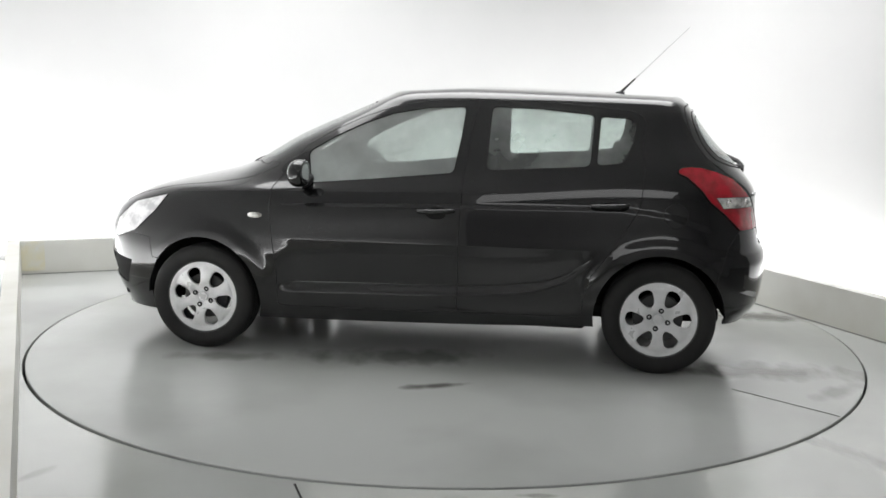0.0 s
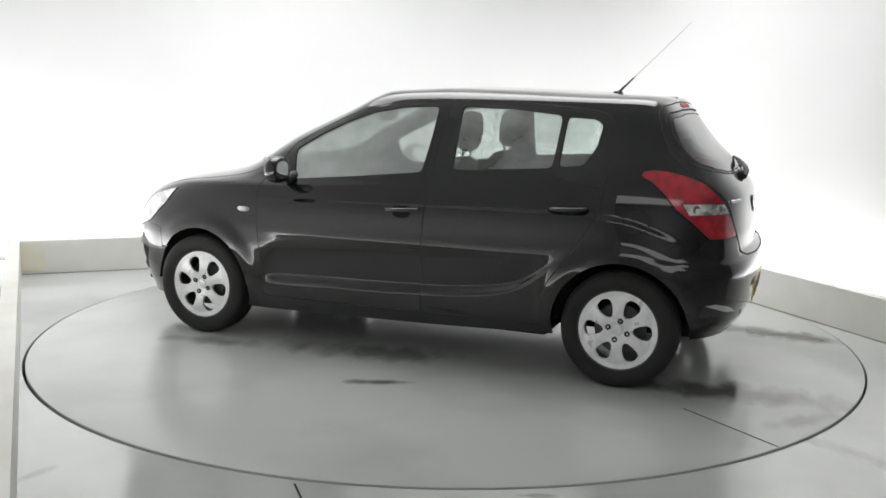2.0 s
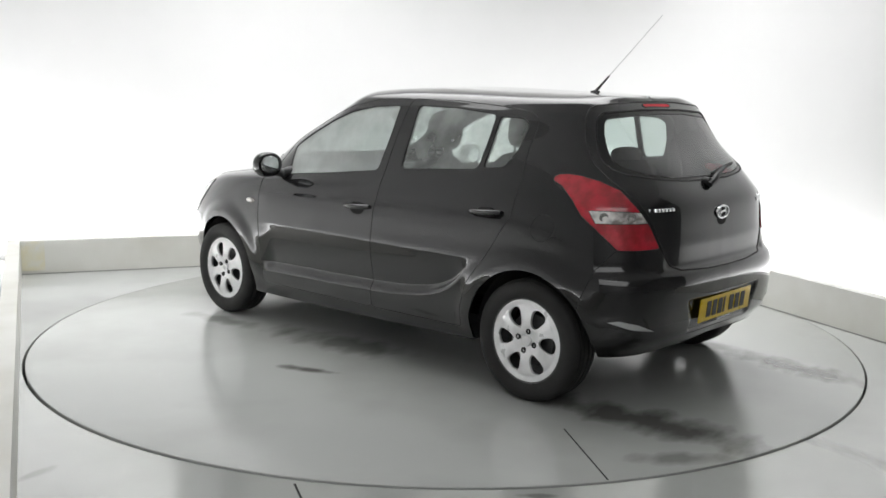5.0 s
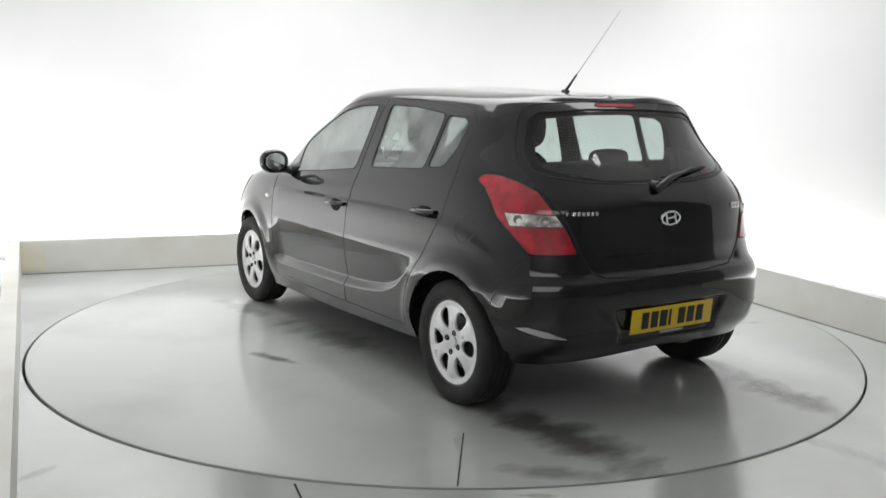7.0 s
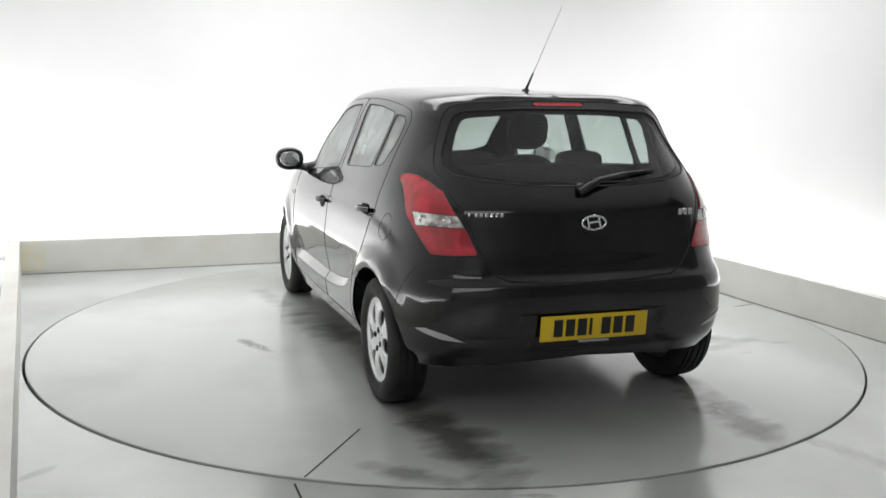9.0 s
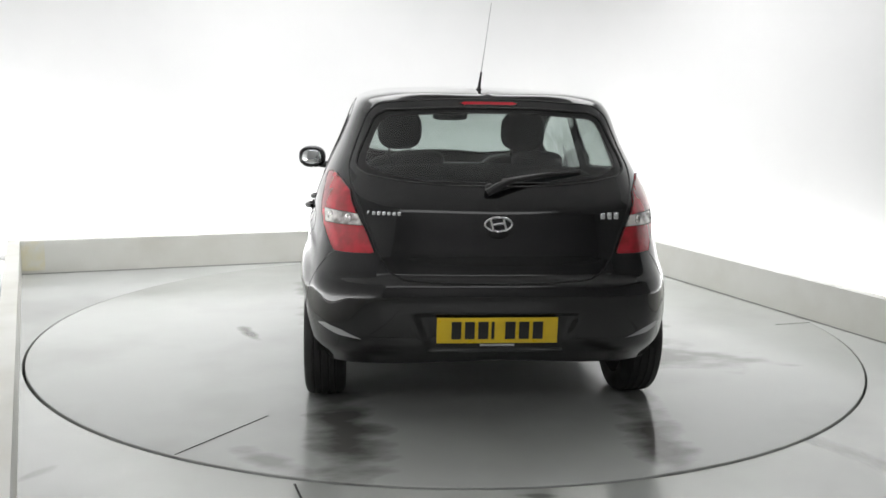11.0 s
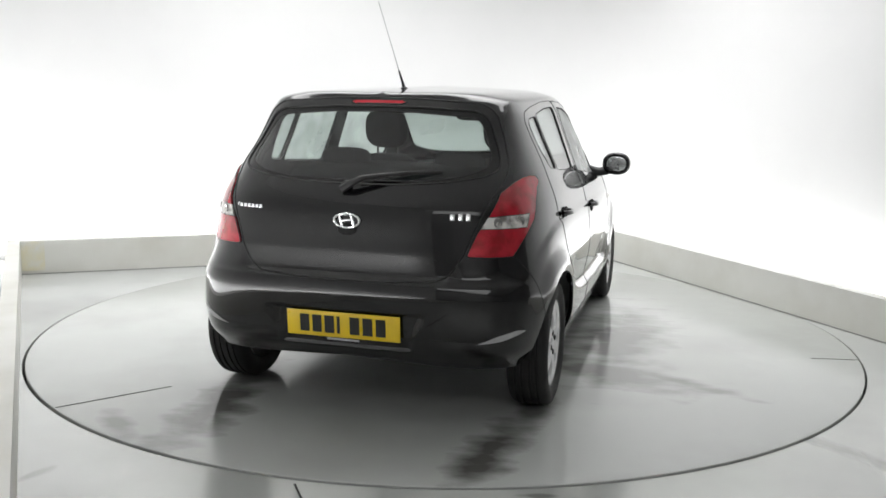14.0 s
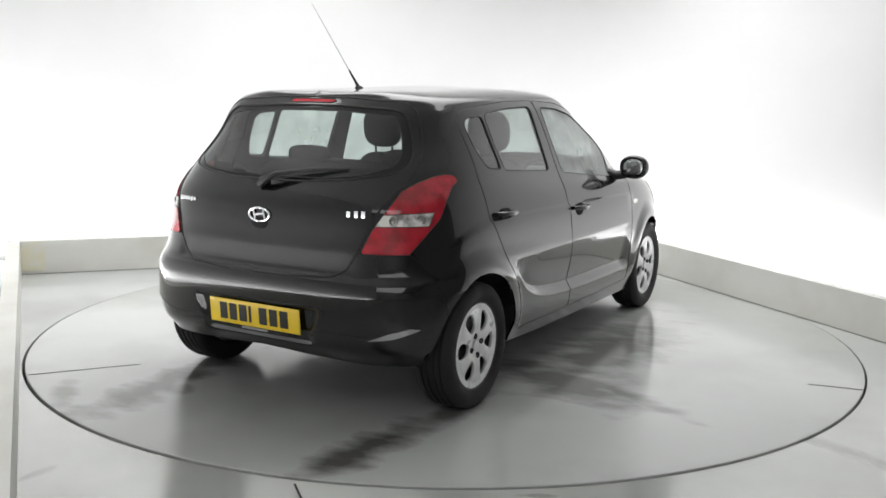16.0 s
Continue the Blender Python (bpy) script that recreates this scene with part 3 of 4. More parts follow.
def shell_parts():
    """The half shell, cut and sorted: a dict of part name to (points, faces)."""
    g = body_surface()
    nv, nq = g.shape[:2]
    bm = bmesh.new()
    vs = [[bm.verts.new(g[i, j]) for j in range(nq)] for i in range(nv)]
    for i in range(nv - 1):
        for j in range(nq - 1):
            bm.faces.new((vs[i][j], vs[i][j + 1], vs[i + 1][j + 1], vs[i + 1][j]))
    bmesh.ops.remove_doubles(bm, verts=bm.verts, dist=2e-4)
    bmesh.ops.dissolve_degenerate(bm, edges=bm.edges, dist=1e-5)
    onside = lambda c: c.y > 0.42
    back = lambda c: c.x < -1.22
    low = lambda c: c.y > 0.42 and c.z < 0.9
    top = lambda c: c.x > 0.25 and c.z > 0.70
    fw, rw, qw = rounded(FRONT_WINDOW, 0.03), rounded(REAR_WINDOW, 0.035), rounded(QUARTER_WINDOW, 0.03)
    fd, rd = rounded(FRONT_DOOR, 0.03), rounded(REAR_DOOR, 0.03)
    tl, tc, bg, ht = rounded(TAIL_LIGHT, 0.6, 2), TAIL_CLEAR, rounded(BACK_GLASS, 0.03), rounded(HATCH, 0.03)
    ws, bn, bc = rounded(WINDSCREEN, 0.05), BONNET, rounded(BACK_CLEAR, 0.04)
    arches = [circle(1.2625, 0.30, ARCH), circle(-1.2625, 0.30, ARCH)]
    for view, poly, where in (("side", arches[0], low), ("side", arches[1], low), ("side", fw, onside), ("side", rw, onside), ("side", qw, onside),
                              ("side", fd, onside), ("side", rd, onside), ("side", FUEL_FLAP, onside), ("corner", tl, back), ("corner", tc, back),
                              ("rear", bg, back), ("rear", bc, back), ("side", FRONT_VENT, onside), ("rear", ht, back), ("corner", FOG_LENS, back), ("side", HEADLIGHT, onside), ("rear", BRAKE_LIGHT, back),
                              ("top", bn, top), ("top", ws, top)):
        score(bm, view, poly, where)
    score(bm, "side", BUMPER_SEAM, lambda c: c.x < -1.3, False)
    score(bm, "side", NOSE_SEAM, lambda c: c.x > 1.3, False)
    groups = {}

    def seam(line, z):
        return float(np.interp(z, [p[1] for p in line], [p[0] for p in line]))

    for f in bm.faces:
        c = f.calc_center_median()
        s, r, k = (c.x, c.z), (c.y, c.z), flat("corner", c)
        name = "body_shell"
        if onside(c) and c.z < 0.9 and (inside(arches[0], *s) or inside(arches[1], *s)):
            continue
        if onside(c) and inside(fw, *s):
            name = "front_window"
        elif onside(c) and inside(rw, *s):
            name = "rear_window"
        elif onside(c) and inside(qw, *s):
            name = "quarter_window"
        elif back(c) and inside(tc, *k) and inside(tl, *k):
            name = "reversing_lens"
        elif back(c) and inside(tl, *k):
            name = "tail_light"
        elif back(c) and inside(BRAKE_LIGHT, *r):
            name = "high_brake_light"
        elif back(c) and inside(bc, *r):
            name = "back_glass"
        elif back(c) and inside(bg, *r):
            name = "glass_border"
        elif back(c) and inside(ht, *r):
            name = "hatch"
        elif back(c) and inside(FOG_LENS, *k):
            name = "rear_reflector"
        elif onside(c) and inside(FUEL_FLAP, *s):
            name = "fuel_flap"
        elif onside(c) and inside(fd, *s):
            name = "front_door"
        elif onside(c) and inside(rd, *s):
            name = "rear_door"
        elif onside(c) and c.x > 1.3 and inside(HEADLIGHT, *s):
            name = "headlight"
        elif onside(c) and c.x > 1.6 and inside(FRONT_VENT, *s):
            name = "bumper_vent"
        elif c.x < -1.3 and c.z < 0.775 and c.x < seam(BUMPER_SEAM, c.z):
            name = "rear_bumper"
        elif top(c) and inside(ws, c.x, c.y) and c.z > 0.98:
            name = "windscreen"
        elif top(c) and inside(bn, c.x, c.y) and c.z < 1.05:
            name = "bonnet"
        elif c.x > 1.5 and c.z < 0.70 and (c.z < float(np.interp(c.x, [1.58, 1.60, 1.95], [0.5, 0.62, 0.66]))):
            name = "front_bumper"
        groups.setdefault(name, []).append(f)
    bm.normal_update()
    normals = {v: v.normal.copy() for v in bm.verts}
    out = {}
    for name, fs in groups.items():
        index, pts, nrm, faces = {}, [], [], []
        for f in fs:
            row = []
            for v in f.verts:
                if v not in index:
                    index[v] = len(pts)
                    pts.append(v.co.copy())
                    nrm.append(normals[v])
                row.append(index[v])
            faces.append(row)
        out[name] = (pts, nrm, faces)
    bm.free()
    return out


def edge_loops(bm):
    """The open edges of a mesh as lists of points, a little under the skin."""
    links = {}
    for e in bm.edges:
        if len(e.link_faces) == 1 and abs(e.verts[0].co.y) + abs(e.verts[1].co.y) > 4e-3:
            for v in e.verts:
                links.setdefault(v, []).append(e.other_vert(v))
    out, seen = [], set()
    for start in links:
        if start in seen:
            continue
        line, v = [], start
        while v is not None and v not in seen:
            seen.add(v)
            line.append(v)
            v = next((w for w in links[v] if w not in seen), None)
        if len(line) < 8:
            continue
        pts = [line[0].co - line[0].normal * 0.0006]
        for w in line[1:]:
            p = w.co - w.normal * 0.0006
            if (p - pts[-1]).length > 0.008:
                pts.append(p)
        if start in links[line[-1]]:
            pts.append(pts[0].copy())
        if len(pts) > 3:
            out.append(pts)
    return out


def panel(name, data, material, parent, side=1, both=False, gap=0.0, sink=0.0, thick=0.004, label=""):
    """One panel of the shell: side 1 left, -1 right, or both halves joined at the centre."""
    pts, nrm, faces = data
    bm = bmesh.new()
    for s in ((1, -1) if both else (side,)):
        vs = [bm.verts.new((p.x - n.x * sink, (p.y - n.y * sink) * s, p.z - n.z * sink)) for p, n in zip(pts, nrm)]
        for f in faces:
            row = [vs[i] for i in f]
            try:
                bm.faces.new(row if s == 1 else row[::-1])
            except ValueError:
                pass
    if both:
        bmesh.ops.remove_doubles(bm, verts=[v for v in bm.verts if abs(v.co.y) < 2e-4], dist=4e-4)
    bm.normal_update()
    loops = edge_loops(bm) if gap else []
    for e in bm.edges:
        if len(e.link_faces) == 1:
            e.smooth = False
    ob = part(name, bm, material, parent, label, sharp=None)
    if thick:
        so = ob.modifiers.new("thickness", "SOLIDIFY")
        so.thickness, so.offset = thick, -1
    for lp in loops:
        bm = bmesh.new()
        tube(bm, lp, [gap] * len(lp), 6)
        part("seal", bm, SEAL, ob, "dark panel joint")
    return ob


def skin_at(view, u, v):
    """The point of the left skin at a place of the side (x, z) or the rear (y, z) view."""
    g = SKIN
    if view == "side":
        d = (g[:, :, 0] - u) ** 2 + (g[:, :, 2] - v) ** 2 + 10 * (g[:, :, 1] < 0.4)
    else:
        d = (g[:, :, 1] - u) ** 2 + (g[:, :, 2] - v) ** 2 + 10 * (g[:, :, 0] > -1.2)
    i, j = np.unravel_index(d.argmin(), d.shape)
    p = Vector(g[i, j])
    return Vector((u, p.y, v)) if view == "side" else Vector((p.x, u, v))


def build_wheel(parent, x, side, spin):
    m = pose(x, 0.752 * side, 0.297, 0, spin, 0) @ Matrix.Diagonal((1, side, 1, 1))
    hub = new("wheel")
    hub.parent = parent

    def add(name, bm, material, label=""):
        bmesh.ops.transform(bm, matrix=m, verts=bm.verts)
        return part(name, bm, material, hub, label, sharp=35)

    # tyre: rounded shoulders and tread grooves
    bm = bmesh.new()
    prof = [(0.205, -0.080), (0.225, -0.090), (0.262, -0.0945), (0.283, -0.086), (0.293, -0.074)]
    for k in (-0.048, -0.018, 0.018, 0.048):
        prof += [(0.297, k - 0.006), (0.290, k - 0.004), (0.290, k + 0.004), (0.297, k + 0.006)]
    prof += [(0.293, 0.074), (0.283, 0.086), (0.262, 0.0945), (0.240, 0.0935), (0.225, 0.090), (0.208, 0.080), (0.203, 0.076)]
    lathe(bm, prof, 80)
    add("tyre", bm, RUBBER, "worn black rubber tyre")
    # alloy rim: outer lip, six spokes between rounded openings, centre
    bm = bmesh.new()
    lathe(bm, [(0.200, -0.08), (0.190, -0.05), (0.190, 0.06), (0.196, 0.074), (0.206, 0.080), (0.2075, 0.077)], 96)
    add("rim_barrel", bm, DISC)
    bm = bmesh.new()
    rads = [0.0, 0.022, 0.030, 0.045, 0.060, 0.074, 0.078, 0.082, 0.087, 0.094, 0.104, 0.116, 0.128, 0.140, 0.149, 0.156, 0.162, 0.167, 0.170, 0.172, 0.178, 0.188, 0.197, 0.203, 0.2065, 0.208]
    cols = 18
    rows = []
    for r in rads:
        e = max(0.0, 1 - abs((r - 0.1235) / 0.0485) ** 2.6)
        w = 17.0 * e ** (1 / 2.6) * (0.92 + 1.2 * (r - 0.12)) if e > 0 else 0.0
        w = max(w, 0.35)
        row = []
        for k in range(6):
            for c in range(cols):
                if c <= 8:
                    th = -w + 2 * w * c / 8
                else:
                    th = w + (60 - 2 * w) * (c - 8) / (cols - 8)
                th += 60 * k + 30
                mid = abs(((th) % 60) - 0)
                mid = min(mid, 60 - mid) / 30
                y = 0.066 + 0.012 * math.sin(min(1, r / 0.2) * math.pi) - 0.010 * smooth(0.04, 0.012, r)
                y += 0.006 * (1 - mid) * smooth(0.06, 0.10, r) * (1 - smooth(0.16, 0.19, r))
                y += 0.010 * smooth(0.172, 0.196, r) - 0.010 * smooth(0.202, 0.208, r)
                row.append(bm.verts.new((r * math.cos(radians(th)), float(y), r * math.sin(radians(th)))))
        rows.append(row)
    n = 6 * cols
    for i in range(len(rads) - 1):
        hole = 0.075 < (rads[i] + rads[i + 1]) / 2 < 0.1715
        for j in range(n):
            if hole and j % cols < 8:
                continue
            q = (rows[i][j], rows[i][(j + 1) % n], rows[i + 1][(j + 1) % n], rows[i + 1][j])
            bm.faces.new(q)
    bmesh.ops.remove_doubles(bm, verts=bm.verts, dist=1e-4)
    rim = add("rim", bm, ALLOY, "six-spoke silver alloy wheel rim")
    so = rim.modifiers.new("thickness", "SOLIDIFY")
    so.thickness, so.offset = 0.016, -1
    for k in range(4):
        a = radians(45 + 90 * k)
        bm = bmesh.new()
        lathe(bm, [(0.0145, 0.066), (0.0145, 0.0765), (0.012, 0.080), (0.007, 0.080), (0.006, 0.074), (0.0005, 0.074)], 12)
        bmesh.ops.translate(bm, vec=(0.050 * math.cos(a), 0, 0.050 * math.sin(a)), verts=bm.verts)
        add("wheel_bolt", bm, BOLT)
    bm = bmesh.new()
    lathe(bm, [(0.027, 0.062), (0.027, 0.073), (0.023, 0.077), (0.010, 0.079), (0.0005, 0.079)], 24)
    add("centre_cap", bm, ALLOY, "silver centre cap")
    bm = bmesh.new()
    lathe(bm, [(0.0005, 0.028), (0.125, 0.028), (0.130, 0.022), (0.130, -0.02), (0.0005, -0.02)], 40)
    add("brake_disc", bm, DISC)
    return hub


def build_mirror(parent, side):
    bm = bmesh.new()
    cushion(bm, (0.66, 0.912 * side, 1.02), (0.062, 0.092, 0.074), 2.3, 28, 18)
    for v in bm.verts:
        if v.co.x < 0.628:
            v.co.x = 0.628
    ob = part("door_mirror", bm, PAINT, parent, "black door mirror housing")
    bm = bmesh.new()
    cushion(bm, (0.630, 0.915 * side, 1.021), (0.006, 0.064, 0.050), 2.4)
    part("mirror_glass", bm, MIRROR, ob, "silvered mirror glass")
    bm = bmesh.new()
    tube(bm, [(0.66, 0.72 * side, 0.975), (0.665, 0.80 * side, 0.962), (0.665, 0.86 * side, 0.975)], [0.034, 0.030, 0.030], 12)
    part("mirror_arm", bm, TRIM, ob)


def build_handle(door, x, z, side):
    p = skin_at("side", x, z)
    bm = bmesh.new()
    cushion(bm, (x, (p.y + 0.002) * side, z - 0.002), (0.056, 0.008, 0.036), 2.4, 24, 12)
    cup = part("handle_cup", bm, LINER, door, "dark handle recess")
    bm = bmesh.new()
    tube(bm, [(x + 0.095, (p.y + 0.003) * side, z + 0.004), (x + 0.07, (p.y + 0.026) * side, z + 0.006), (x, (p.y + 0.034) * side, z + 0.008),
              (x - 0.07, (p.y + 0.026) * side, z + 0.012), (x - 0.095, (p.y + 0.004) * side, z + 0.012)], [0.011, 0.012, 0.013, 0.012, 0.011], 10)
    part("door_handle", bm, PAINT, door, "black painted pull handle")


def build_seat(parent, x, y):
    bm = bmesh.new()
    cushion(bm, (x + 0.02, y, 0.78), (0.075, 0.235, 0.32), 3.2, 28, 20, -0.24)
    seat = part("front_seat", bm, FABRIC, parent, "dark grey cloth front seat")
    bm = bmesh.new()
    cushion(bm, (x + 0.30, y, 0.50), (0.27, 0.25, 0.09), 3.2)
    part("cushion", bm, FABRIC, seat)
    bm = bmesh.new()
    cushion(bm, (x - 0.095, y, 1.245), (0.050, 0.128, 0.115), 2.8, 24, 16, -0.1)
    part("headrest", bm, FABRIC, seat)
    for d in (-0.06, 0.06):
        bm = bmesh.new()
        tube(bm, [(x - 0.06, y + d, 1.02), (x - 0.085, y + d, 1.18)], [0.007, 0.007], 8)
        part("headrest_post", bm, DISC, seat, "steel headrest post")


def build_car():
    car = new("hatchback_car")
    tagged(car, "glossy black five-door hatchback car parked on the turntable", "car")
    parts = shell_parts()
    body = panel("body_shell", parts["body_shell"], PAINT, car, both=True, thick=0.012)
    panel("bonnet", parts["bonnet"], PAINT, car, both=True, gap=0.002)
    panel("front_bumper", parts["front_bumper"], PAINT, car, both=True, gap=0.002)
    panel("windscreen", parts["windscreen"], BACK_TINT, car, both=True, sink=0.004, thick=0.0, label="clear windscreen glass", gap=0.004)
    rear = panel("rear_bumper", parts["rear_bumper"], PAINT, car, both=True, gap=0.002, thick=0.01)
    hatch = panel("hatch", parts["hatch"], PAINT, car, both=True, gap=0.0042, thick=0.02)
    panel("back_glass", parts["back_glass"], BACK_TINT, hatch, both=True, sink=0.003, thick=0.0, label="tinted rear window glass")
    panel("glass_border", parts["glass_border"], FRIT, hatch, both=True, sink=0.003, thick=0.004, label="black printed glass border", gap=0.003)
    panel("high_brake_light", parts["high_brake_light"], BRAKE, car, both=True, sink=-0.002, label="red high-level brake light strip")
    for s in (1, -1):
        for kind, win in (("front", ("front_window",)), ("rear", ("rear_window", "quarter_window"))):
            door = panel(kind + "_door", parts[kind + "_door"], PAINT, car, s, gap=0.0024, thick=0.02)
            for w in win:
                panel(w, parts[w], (FILMED_FRONT if kind == "front" else FILMED) if s > 0 else (FILMED if kind == "front" else GLASS), door, s, sink=0.005, thick=0.0, label="greenish tinted side window", gap=0.0045)
            x, z = (-0.07, 0.826) if kind == "front" else (-0.985, 0.882)
            build_handle(door, x, z, s)
        panel("fuel_flap", parts["fuel_flap"], PAINT, car, s, gap=0.002) if s > 0 else panel("side_patch", parts["fuel_flap"], PAINT, body, s)
        light = panel("tail_light", parts["tail_light"], RED, car, s, gap=0.002, sink=-0.006, thick=0.02, label="red tail light lens")
        panel("reversing_lens", parts["reversing_lens"], CLEAR, light, s, sink=-0.006, thick=0.02, label="clear reversing lens band")
        for a in (43.0, 50.0):
            near = min(parts["reversing_lens"][0], key=lambda v: abs(flat("corner", v)[0] - a) * 0.01 + abs(v.z - 0.912))
            d = Vector((-math.cos(radians(a)), math.sin(radians(a)) * s, 0))
            bm = bmesh.new()
            lathe(bm, [(0.021, 0.0), (0.019, 0.003), (0.017, 0.003), (0.012, 0.0005), (0.0005, -0.001)], 20, "z")
            bmesh.ops.transform(bm, matrix=Matrix.Translation(Vector((near.x, near.y * s, near.z)) + d * 0.006) @ d.to_track_quat("Z", "Y").to_matrix().to_4x4(), verts=bm.verts)
            part("lamp_reflector", bm, BOWL, light, "dull chrome lamp reflector bowl")
        panel("rear_reflector", parts["rear_reflector"], PALE, rear, s, sink=-0.002, label="fog lamp lens with its bright reflection put into the colour")
        panel("headlight", parts["headlight"], HEADLAMP, car, s, gap=0.002, sink=-0.003, label="clear headlight lens")
        panel("bumper_vent", parts["bumper_vent"], LINER, car, s, sink=0.012, label="dark bumper vent", gap=0.004)
        build_mirror(car, s)
        bm = bmesh.new()
        p = skin_at("side", 0.945, 0.776)
        cushion(bm, (0.945, (p.y + 0.002) * s, 0.776), (0.042, 0.009, 0.016), 2.2)
        part("side_marker", bm, CLEAR, car, "clear side indicator lens")
        for wx, spin in ((1.2625, 20), (-1.2625, 30)):
            build_wheel(car, wx, s, spin)
            bm = bmesh.new()
            n, rows = 36, []
            for yy in (0.845, 0.78, 0.50):
                rows.append([bm.verts.new((wx + (ARCH + 0.004) * math.cos(math.pi * k / n), yy * s,
                                           0.30 + (ARCH + 0.004) * math.sin(math.pi * k / n))) for k in range(n + 1)])
            for p0, p1 in zip(rows[1:], rows[2:]):
                for k in range(n):
                    bm.faces.new((p0[k], p0[k + 1], p1[k + 1], p1[k]))
            bm.faces.new(rows[2])
            bmesh.ops.delete(bm, geom=rows[0], context="VERTS")
            part("wheel_arch_liner", bm, LINER, car, "black wheel arch liner")
    # underside, inner floor, dashboard
    bm = bmesh.new()
    box(bm, -1.60, 1.85, -0.60, 0.60, 0.24, 0.32, 0.02)
    under = part("underbody", bm, LINER, car, "dark underbody")
    bm = bmesh.new()
    box(bm, -0.88, 0.86, -0.77, 0.77, 0.21, 0.30, 0.02)
    part("sill_pan", bm, LINER, under)
    bm = bmesh.new()
    cushion(bm, (0.75, 0, 0.83), (0.24, 0.70, 0.15), 4.0)
    dash = part("dashboard", bm, TRIM, car, "dark grey dashboard")
    bm = bmesh.new()
    ring = [(0.46 + 0.07 * math.sin(a), -0.36 + 0.18 * math.cos(a), 0.88 + 0.165 * math.sin(a)) for a in [2 * math.pi * i / 28 for i in range(29)]]
    tube(bm, ring, [0.014] * 29, 8)
    tube(bm, [(0.46, -0.53, 0.88), (0.48, -0.36, 0.87), (0.46, -0.19, 0.88)], [0.016, 0.05, 0.016], 8)
    part("steering_wheel", bm, TRIM, car)
    for y in (0.36, -0.36):
        build_seat(car, -0.18, y)
    bm = bmesh.new()
    cushion(bm, (-0.98, 0, 0.81), (0.09, 0.64, 0.30), 5.0, 40, 16, -0.25)
    bench = part("rear_bench", bm, FABRIC, car, "dark grey cloth rear bench seat")
    bm = bmesh.new()
    cushion(bm, (-0.70, 0, 0.48), (0.28, 0.62, 0.09), 5.0)
    part("bench_cushion", bm, FABRIC, bench)
    for y in (0.30, -0.30):
        bm = bmesh.new()
        cushion(bm, (-1.06, y, 1.12), (0.045, 0.13, 0.055), 3.0)
        part("rear_headrest", bm, FABRIC, bench)
    bm = bmesh.new()
    box(bm, -1.62, -1.10, -0.58, 0.58, 0.985, 1.0, 0.005)
    part("parcel_shelf", bm, TRIM, car, "dark parcel shelf")
    bm = bmesh.new()
    cushion(bm, (0.42, 0.0, 1.315), (0.018, 0.115, 0.032), 3.5)
    part("inner_mirror", bm, TRIM, car, "black inside mirror")
    # rear wiper, aerial, plate, badges
    bm = bmesh.new()
    lathe(bm, [(0.022, -0.02), (0.022, 0.015), (0.015, 0.022), (0.0005, 0.022)], 20, "x")
    bmesh.ops.transform(bm, matrix=pose(-1.735, 0.03, 1.05, 0, 0, 180), verts=bm.verts)
    wiper = part("rear_wiper", bm, TRIM, hatch, "black rear wiper")
    bm = bmesh.new()
    tube(bm, [(-1.752, 0.045, 1.035), (-1.76, 0.0, 1.062), (-1.748, -0.05, 1.085), (-1.728, -0.13, 1.098), (-1.70, -0.22, 1.112)], [0.018, 0.017, 0.013, 0.010, 0.007], 8)
    part("wiper_arm", bm, TRIM, wiper)
    bm = bmesh.new()
    tube(bm, [(-1.728, -0.02, 1.086), (-1.715, -0.12, 1.098), (-1.692, -0.24, 1.110), (-1.655, -0.38, 1.118)], [0.007, 0.010, 0.010, 0.006], 8)
    part("wiper_blade", bm, RUBBER, wiper)
    bm = bmesh.new()
    cushion(bm, (-1.035, 0, 1.472), (0.030, 0.015, 0.013), 2.5)
    aerial = part("aerial", bm, TRIM, car, "thin roof aerial leaning back")
    bm = bmesh.new()
    tube(bm, [(-1.04, 0, 1.480), (-1.075, 0, 1.515), (-1.12, 0, 1.56)], [0.009, 0.006, 0.0045], 8)
    part("aerial_stub", bm, TRIM, aerial)
    bm = bmesh.new()
    tube(bm, [(-1.12, 0, 1.56), (-1.25, 0, 1.69), (-1.42, 0, 1.86)], [0.0020, 0.0016, 0.0014], 6)
    part("aerial_rod", bm, ROD, aerial, "grey steel aerial rod")
    bm = bmesh.new()
    box(bm, -0.003, 0.003, -0.262, 0.262, -0.0575, 0.0575, 0.0015)
    tilt = pose(-1.8555, 0, 0.452, 0, -5, 0)
    bmesh.ops.transform(bm, matrix=tilt, verts=bm.verts)
    plate = part("number_plate", bm, YELLOW, rear, "yellow rear number plate with dark bars")
    for y0, w in ((0.178, 0.042), (0.120, 0.042), (0.062, 0.044), (0.020, 0.013), (-0.055, 0.044), (-0.115, 0.044), (-0.175, 0.044)):
        bm = bmesh.new()
        box(bm, -0.006, -0.0035, y0 - w / 2, y0 + w / 2, -0.038, 0.040)
        bmesh.ops.transform(bm, matrix=tilt, verts=bm.verts)
        part("plate_bar", bm, INK, plate)
    bm = bmesh.new()
    box(bm, -0.0045, -0.002, -0.075, 0.075, -0.070, -0.060)
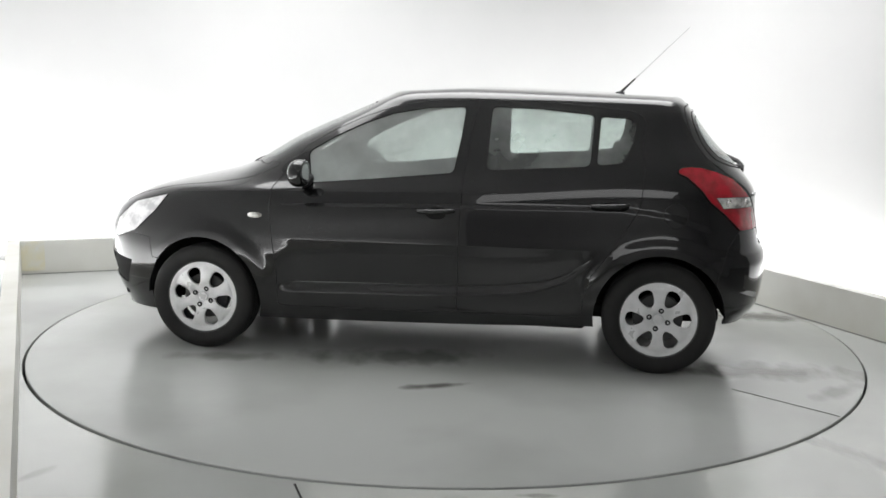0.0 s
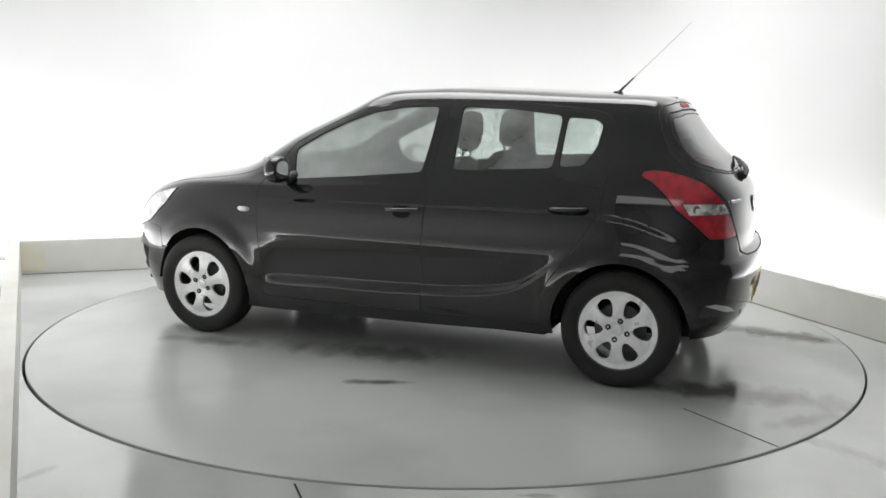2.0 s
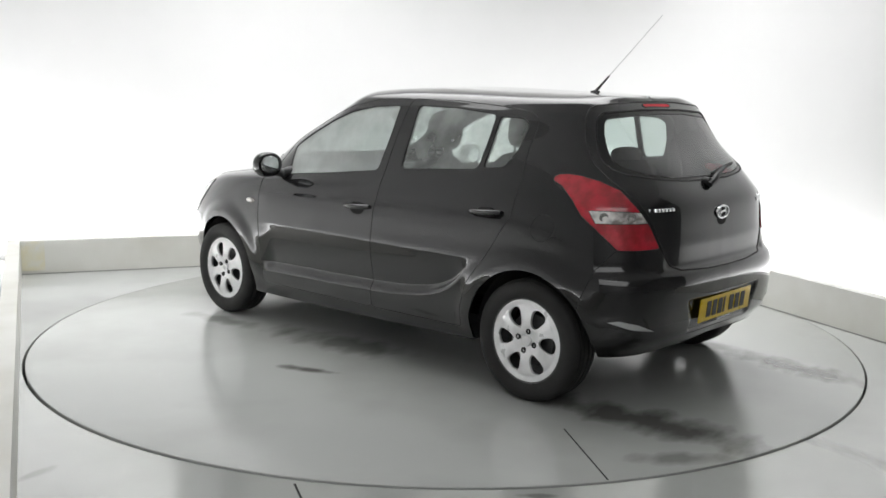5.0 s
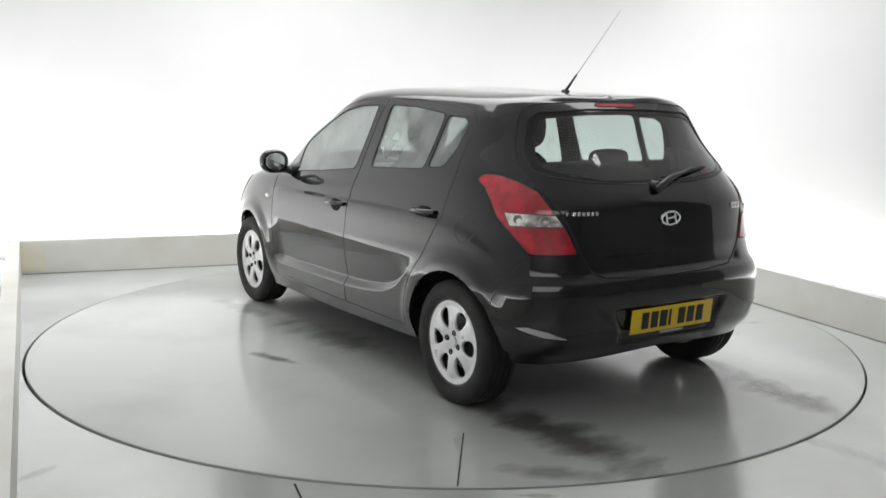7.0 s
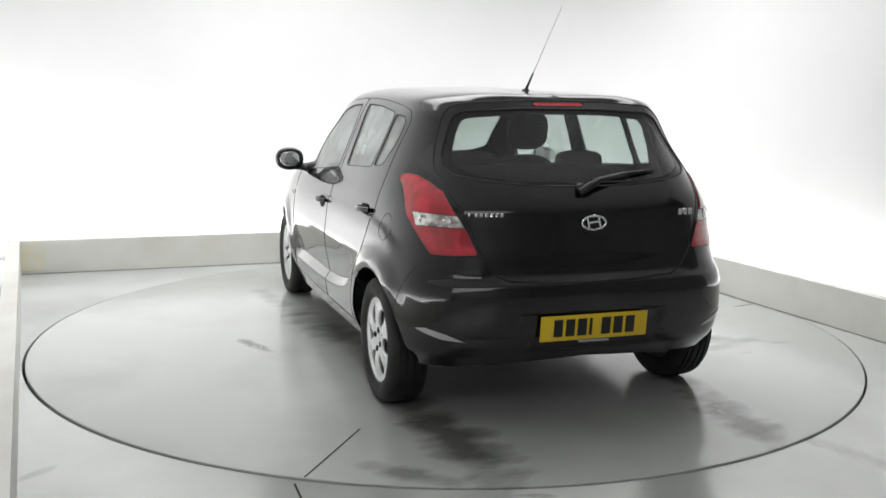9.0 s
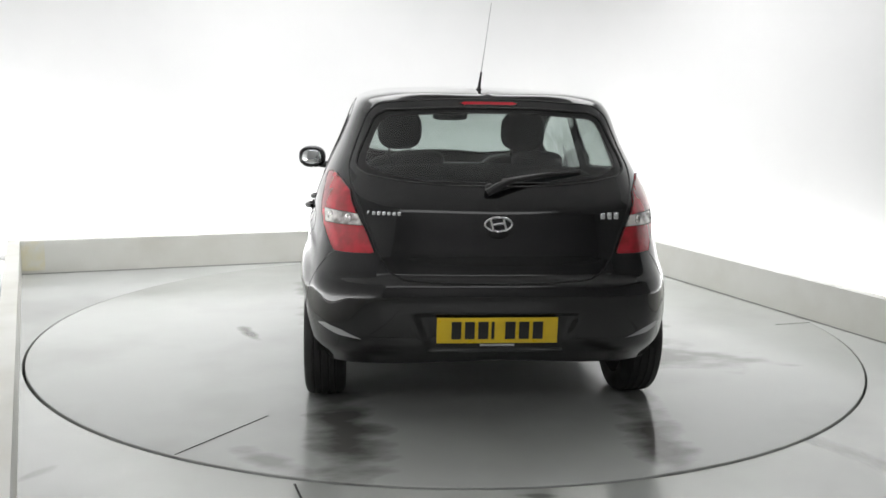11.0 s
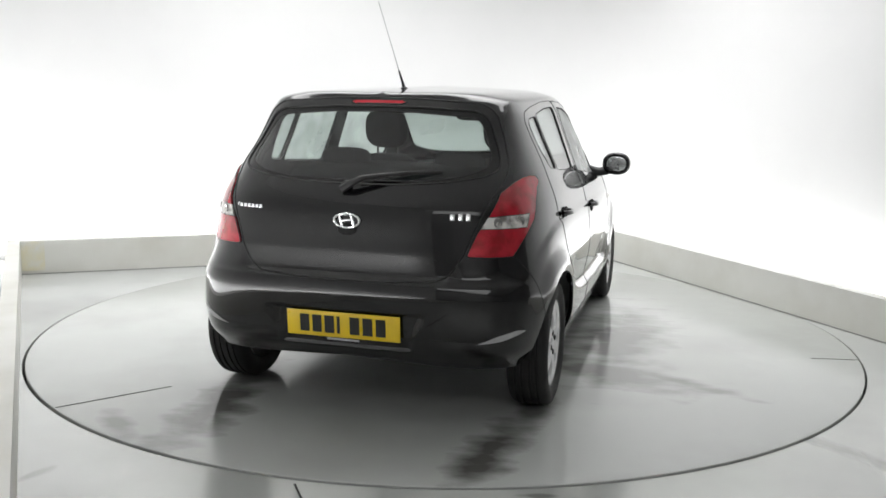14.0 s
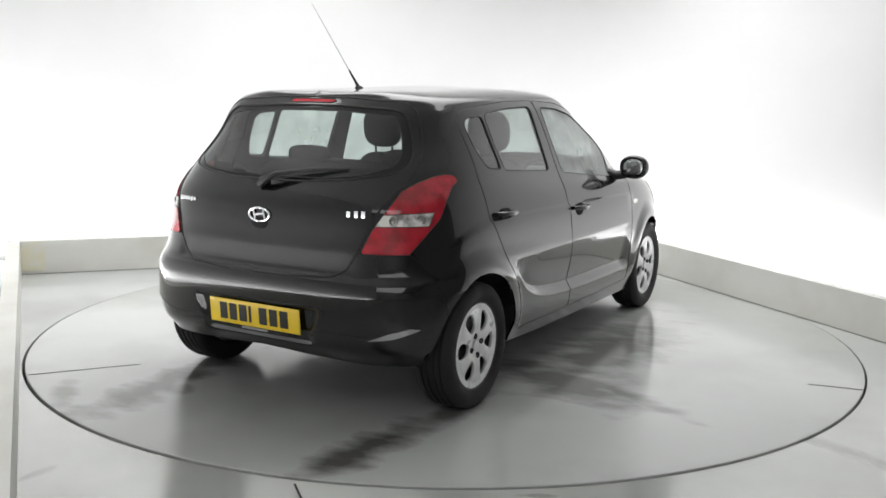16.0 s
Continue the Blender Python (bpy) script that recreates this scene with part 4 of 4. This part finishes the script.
    bmesh.ops.transform(bm, matrix=tilt, verts=bm.verts)
    part("plate_strip", bm, PALE, plate, "pale dealer strip")
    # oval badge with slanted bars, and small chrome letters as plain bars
    p = skin_at("rear", 0.0, 0.905)
    bm = bmesh.new()
    ring = [(p.x - 0.006, 0.058 * math.cos(a), 0.905 + 0.030 * math.sin(a)) for a in [2 * math.pi * i / 32 for i in range(33)]]
    tube(bm, ring, [0.006] * 33, 8)
    badge = part("oval_badge", bm, CHROME, hatch, "chrome oval badge")
    for pts in ([(0.022, -0.022), (0.034, 0.022)], [(-0.034, -0.022), (-0.022, 0.022)], [(0.028, -0.004), (0, 0.002), (-0.028, 0.004)]):
        bm = bmesh.new()
        tube(bm, [(p.x - 0.006, y, 0.905 + z) for y, z in pts], [0.006] * len(pts), 8)
        part("badge_bar", bm, CHROME, badge)
    q = skin_at("rear", 0.0, 0.866)
    bm = bmesh.new()
    cushion(bm, (q.x, 0.0, 0.868), (0.005, 0.046, 0.026), 2.2)
    part("latch_recess", bm, LINER, hatch, "dark latch recess under the badge")
    for y0, z0, hs, step in ((0.552, 0.944, (0.016,) * 7, 0.0215), (-0.462, 0.937, (0.026, 0.030, 0.030), 0.032)):
        for i, h in enumerate(hs):
            y = y0 - i * step
            q = skin_at("rear", abs(y), z0)
            w = step * 0.33
            bm = bmesh.new()
            box(bm, q.x - 0.006, q.x + 0.01, y - w, y + w, z0 - h / 2, z0 + h / 2, 0.002)
            part("badge_letter", bm, CHROME, hatch, "chrome badge bar")
    return car


SKIN = body_surface(200, 110)
CAR = build_car()


def motions():
    rows_table, rows_car = [], []
    for i in range(33):
        t = i * 0.5
        a = turn(t)
        rows_table.append((t, pose(0, 0, 0, 0, 0, a)))
        th = radians(171.51 + a)
        ox, oy = 0.0127, -0.0507
        rows_car.append((t, pose(math.cos(th) * ox - math.sin(th) * oy, math.sin(th) * ox + math.cos(th) * oy, 0.0, 0, 0, 171.51 + a)))
    walk(TABLE, rows_table)
    walk(CAR, rows_car)


motions()
